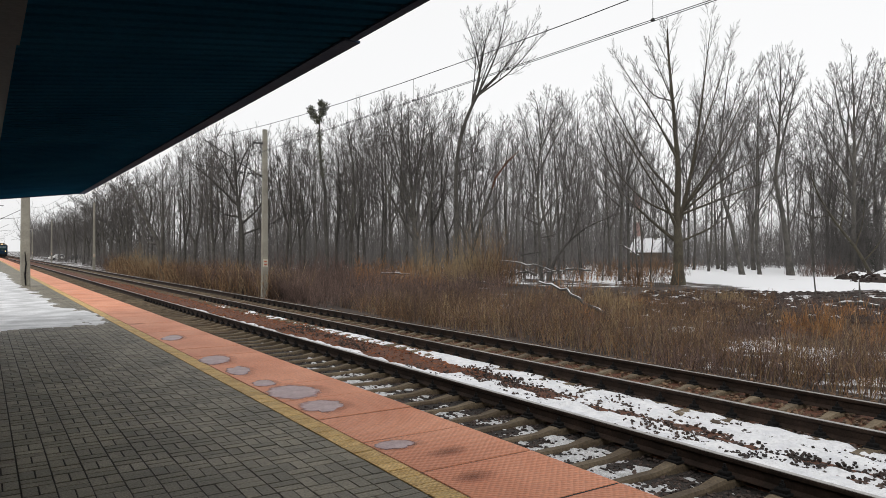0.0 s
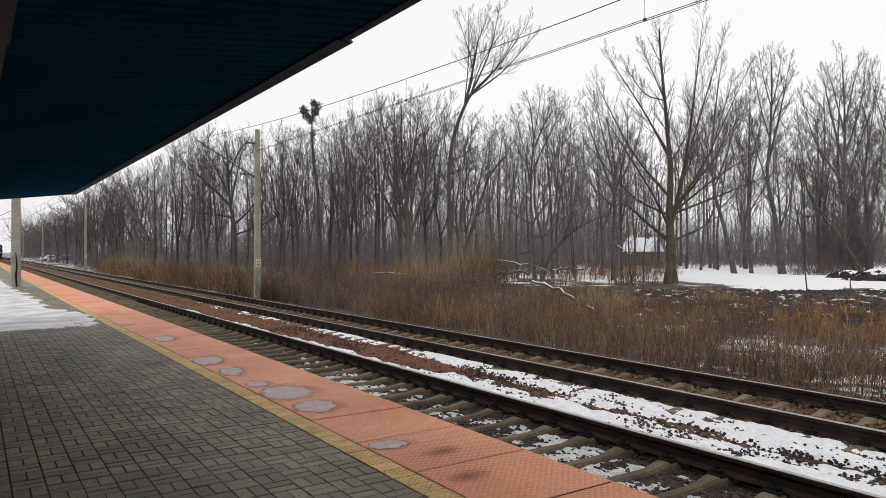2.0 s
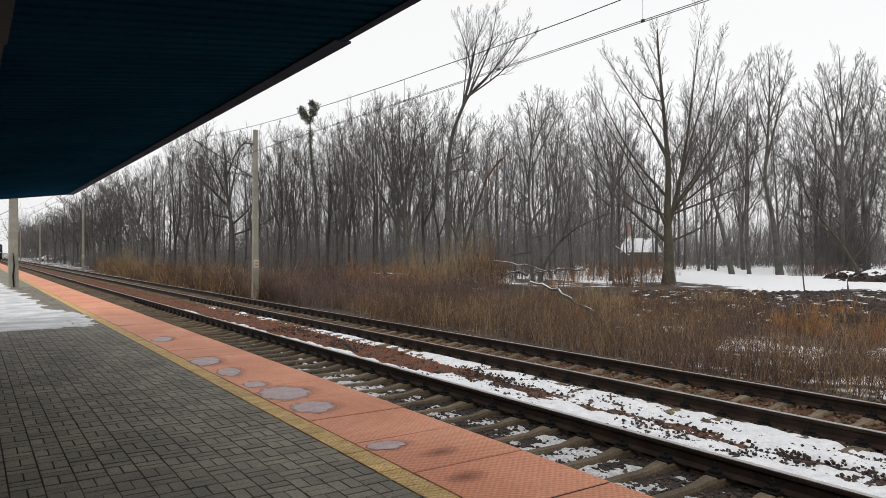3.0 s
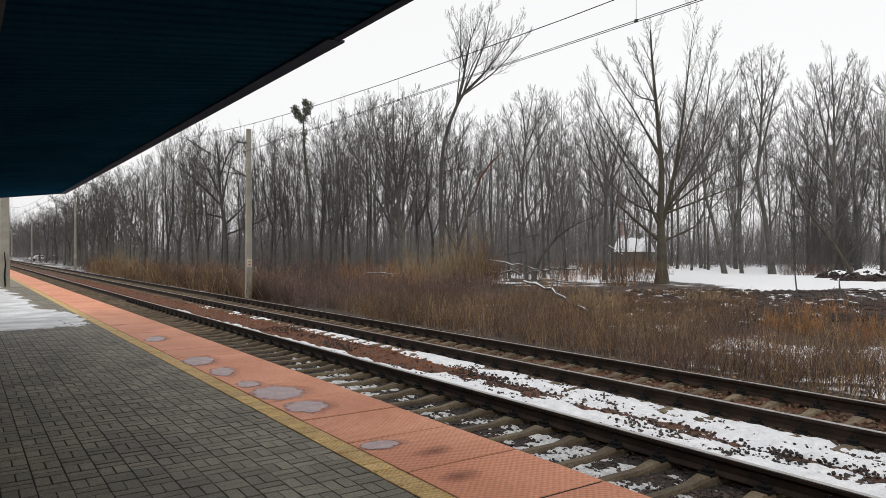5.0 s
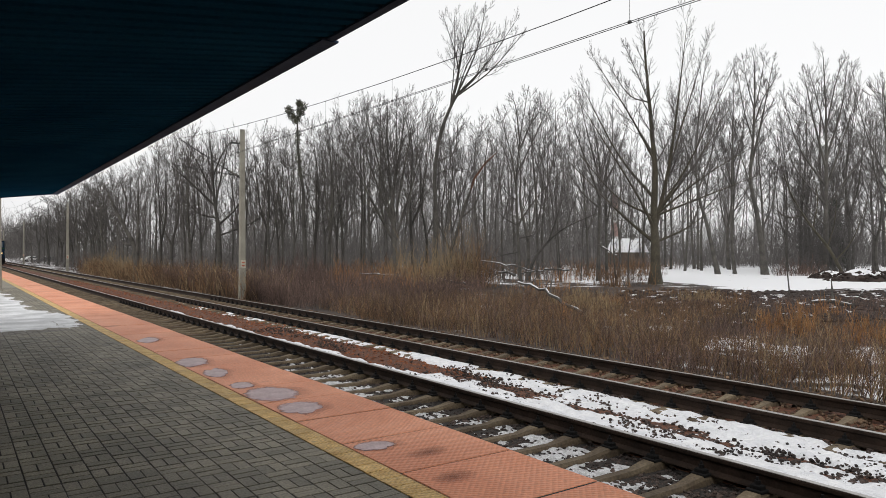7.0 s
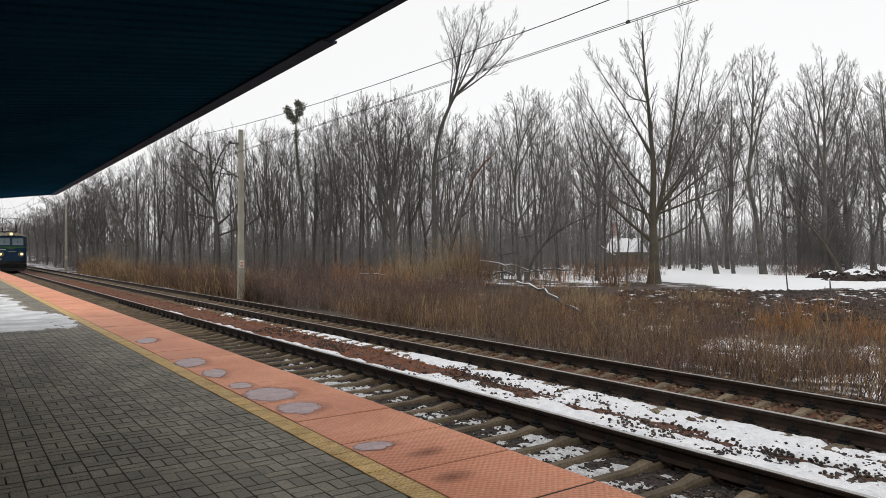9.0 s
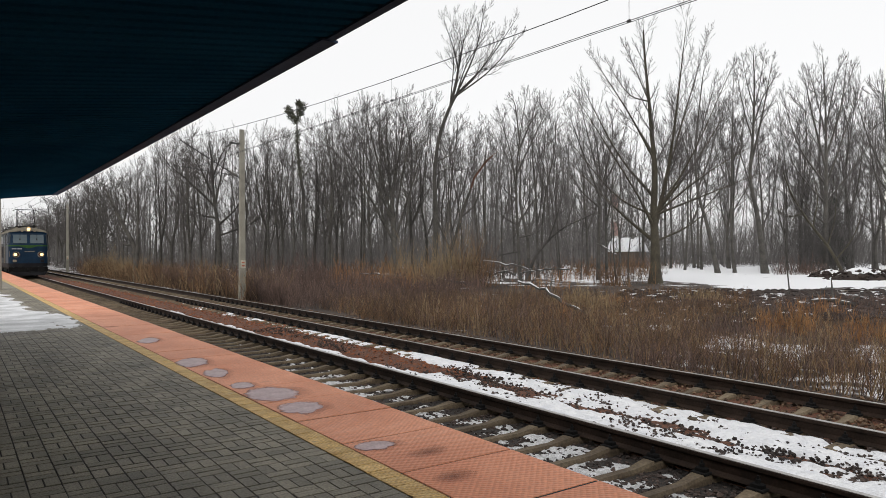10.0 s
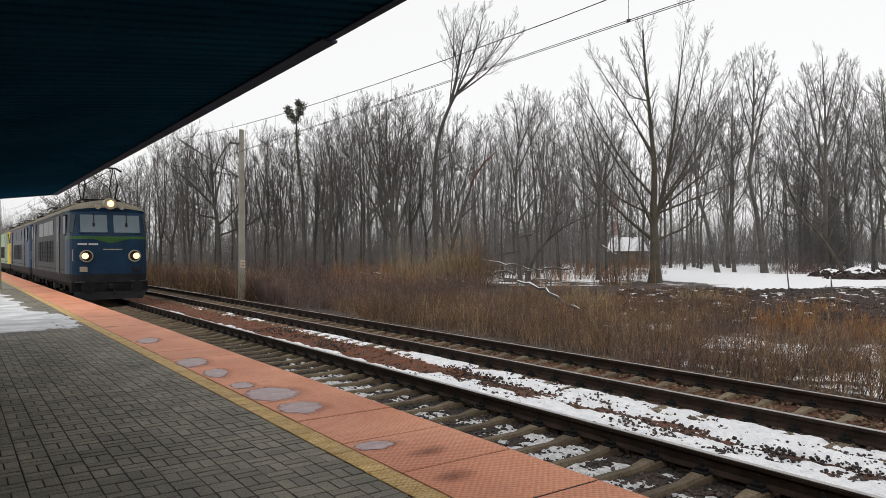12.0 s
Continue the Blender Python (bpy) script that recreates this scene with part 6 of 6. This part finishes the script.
    for yc in (3.6, length - 3.6):
        for sx in (-1, 1):
            part("sand_box", Shape().box(sx * 1.22 - 0.1, sx * 1.22 + 0.1, yc + 2.62, yc + 3.0, 0.36, 0.86, 0.03), GREY, root, "grey sand box")
            part("bogie_frame", Shape().box(sx * 1.05 - 0.07, sx * 1.05 + 0.07, yc - 2.6, yc + 2.6, 0.48, 0.80, 0.03), DARK, root, "grimy black bogie frame")
            for k in (-1.75, 0.0, 1.75):
                w = part("wheel", Shape().tube([(sx * 0.69, yc + k, 0.6), (sx * 0.83, yc + k, 0.6)], [0.62, 0.60], 24), DARK, root, "steel wheel")
                part("axle_box", Shape().box(sx * 1.12 - 0.09, sx * 1.12 + 0.09, yc + k - 0.17, yc + k + 0.17, 0.42, 0.76, 0.03), DARK, w)
                part("spring", Shape().tube([(sx * 1.13, yc + k + 0.4, 0.35), (sx * 1.13, yc + k + 0.4, 0.66)], [0.09, 0.09], 10), LOUVRE, w)
    # roof gear
    for y, up in ((3.0, lit), (length - 3.0, False)):
        pg = part("pantograph", Shape().box(-0.75, 0.75, y - 0.85, y - 0.77, 4.16, 4.24).box(-0.75, 0.75, y + 0.77, y + 0.85, 4.16, 4.24).box(-0.75, -0.68, y - 0.8, y + 0.8, 4.16, 4.24).box(0.68, 0.75, y - 0.8, y + 0.8, 4.16, 4.24), DARK, root, "dark pantograph frame")
        knee, head = (4.85, 5.66) if up else (4.34, 4.42)
        out = 0.9 if up else 1.7
        arms = Shape()
        for sx in (-0.62, 0.62):
            for sy in (-1, 1):
                arms.tube([(sx, y + sy * 0.25, 4.2), (sx, y + sy * out, knee)], [0.03, 0.026], 6)
                arms.tube([(sx, y + sy * out, knee), (sx, y + sy * 0.12, head)], [0.024, 0.02], 6)
        for sy in (-1, 1):
            arms.tube([(-0.62, y + sy * out, knee), (0.62, y + sy * 0.12, head)], [0.014, 0.014], 5)
            arms.tube([(0.62, y + sy * out, knee), (-0.62, y + sy * 0.12, head)], [0.014, 0.014], 5)
        part("arms", arms, DARK, pg, "thin steel pantograph arms")
        part("collector_head", Shape().tube([(-0.95, y - 0.12, head - 0.12), (-0.72, y - 0.12, head + 0.02), (0.72, y - 0.12, head + 0.02), (0.95, y - 0.12, head - 0.12)], [0.022] * 4, 6).tube([(-0.95, y + 0.12, head - 0.12), (-0.72, y + 0.12, head + 0.02), (0.72, y + 0.12, head + 0.02), (0.95, y + 0.12, head - 0.12)], [0.022] * 4, 6), DARK, pg)
        for sx in (-0.7, 0.7):
            for sy in (-0.75, 0.75):
                part("insulator", Shape().tube([(sx, y + sy, 3.85), (sx, y + sy, 3.98), (sx, y + sy, 4.02), (sx, y + sy, 4.06), (sx, y + sy, 4.1), (sx, y + sy, 4.17)], [0.06, 0.05, 0.085, 0.05, 0.085, 0.05], 10), RIM, pg)
    part("roof_box", Shape().box(-0.5, 0.5, 5.6, 7.2, 3.95, 4.32, 0.06), ROOF, root, "roof equipment box")
    part("roof_box", Shape().box(-0.55, 0.55, 8.4, 10.6, 3.95, 4.28, 0.06), ROOF, root, "roof equipment box")
    part("roof_bar", Shape().tube([(0.35, 4.2, 4.35), (0.35, 8.0, 4.42), (0.35, 11.8, 4.35)], [0.02] * 3, 6).tube([(-0.35, 4.2, 4.3), (-0.35, 11.8, 4.3)], [0.018] * 2, 6), DARK, root)
    part("roof_walk", Shape().box(-1.05, -0.85, 3.5, length - 3.5, 4.0, 4.06).box(0.85, 1.05, 3.5, length - 3.5, 4.0, 4.06), ROOF, root)
    return root


TRAIN = build_loco(BLUE, GREY, GREEN, "blue-fronted grey electric locomotive with lit headlights")
SECOND = build_loco(BLUE_PALE, BLUE_DIM, BLUE_PALE, "faded blue electric locomotive coupled behind", lit=False)
THIRD = build_loco(SIGNAL, MINT, SIGNAL, "pale green electric locomotive with yellow ends", lit=False)


# ---- motion ----
def motions():
    for ob, behind in ((TRAIN, 0.0), (SECOND, 17.0), (THIRD, 34.0)):
        walk(ob, [(t, pose(TRACKS[0], y + behind, RAIL)) for t, y in (
            (0, 252.0), (0.5, 243.2), (2, 216.6), (3.5, 189.4), (5, 161.4), (6.5, 132.8), (8, 103.6), (9, 84.6), (9.5, 76.2), (10, 66.6), (10.5, 57.6), (11, 48.9), (11.5, 39.6), (12, 30.4))])


build_house()
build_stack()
build_car(58, 185, 20, WHITE, "white parked car with snow on its roof")
build_car(88, 180, 35, GREY, "grey parked car with snow on its roof")
for k, (x, y, a, b) in enumerate(((2.79, 9.91, 0.19, 0.33), (2.76, 8.94, 0.15, 0.28), (2.74, 7.92, 0.13, 0.16), (2.84, 7.25, 0.24, 0.34), (2.84, 6.42, 0.16, 0.29), (2.74, 4.83, 0.13, 0.11), (2.8, 12.86, 0.16, 0.3))):
    lying_patch("damp_stain", x + 0.04, y - 0.02, a * 1.5, b * 1.45, -14, 0.004, DAMP, 3.1 * k, "dark red damp stain on a platform slab", "stain")
    lying_patch("ice_patch", x, y, a * 1.2, b * 1.2, -14, 0.006, ICE, 3.1 * k + 0.2, "thin grey ice patch on red platform slabs", "ice")
for k, (x, y, a, b) in enumerate(((2.98, 4.45, 0.2, 0.13), (2.82, 3.85, 0.22, 0.12))):
    lying_patch("damp_stain", x, y, a, b, 8, 0.004, DAMP, 2.3 * k + 11, "dark red damp stain on a platform slab", "stain")
build_platform()
sheet("platform_snow", SNOW_THIN, -3.0, 2.4, 15.0, 60, 0.06, snow_platform, "trodden snow lying on the uncovered platform pavers", stretch=1.01)
motions()
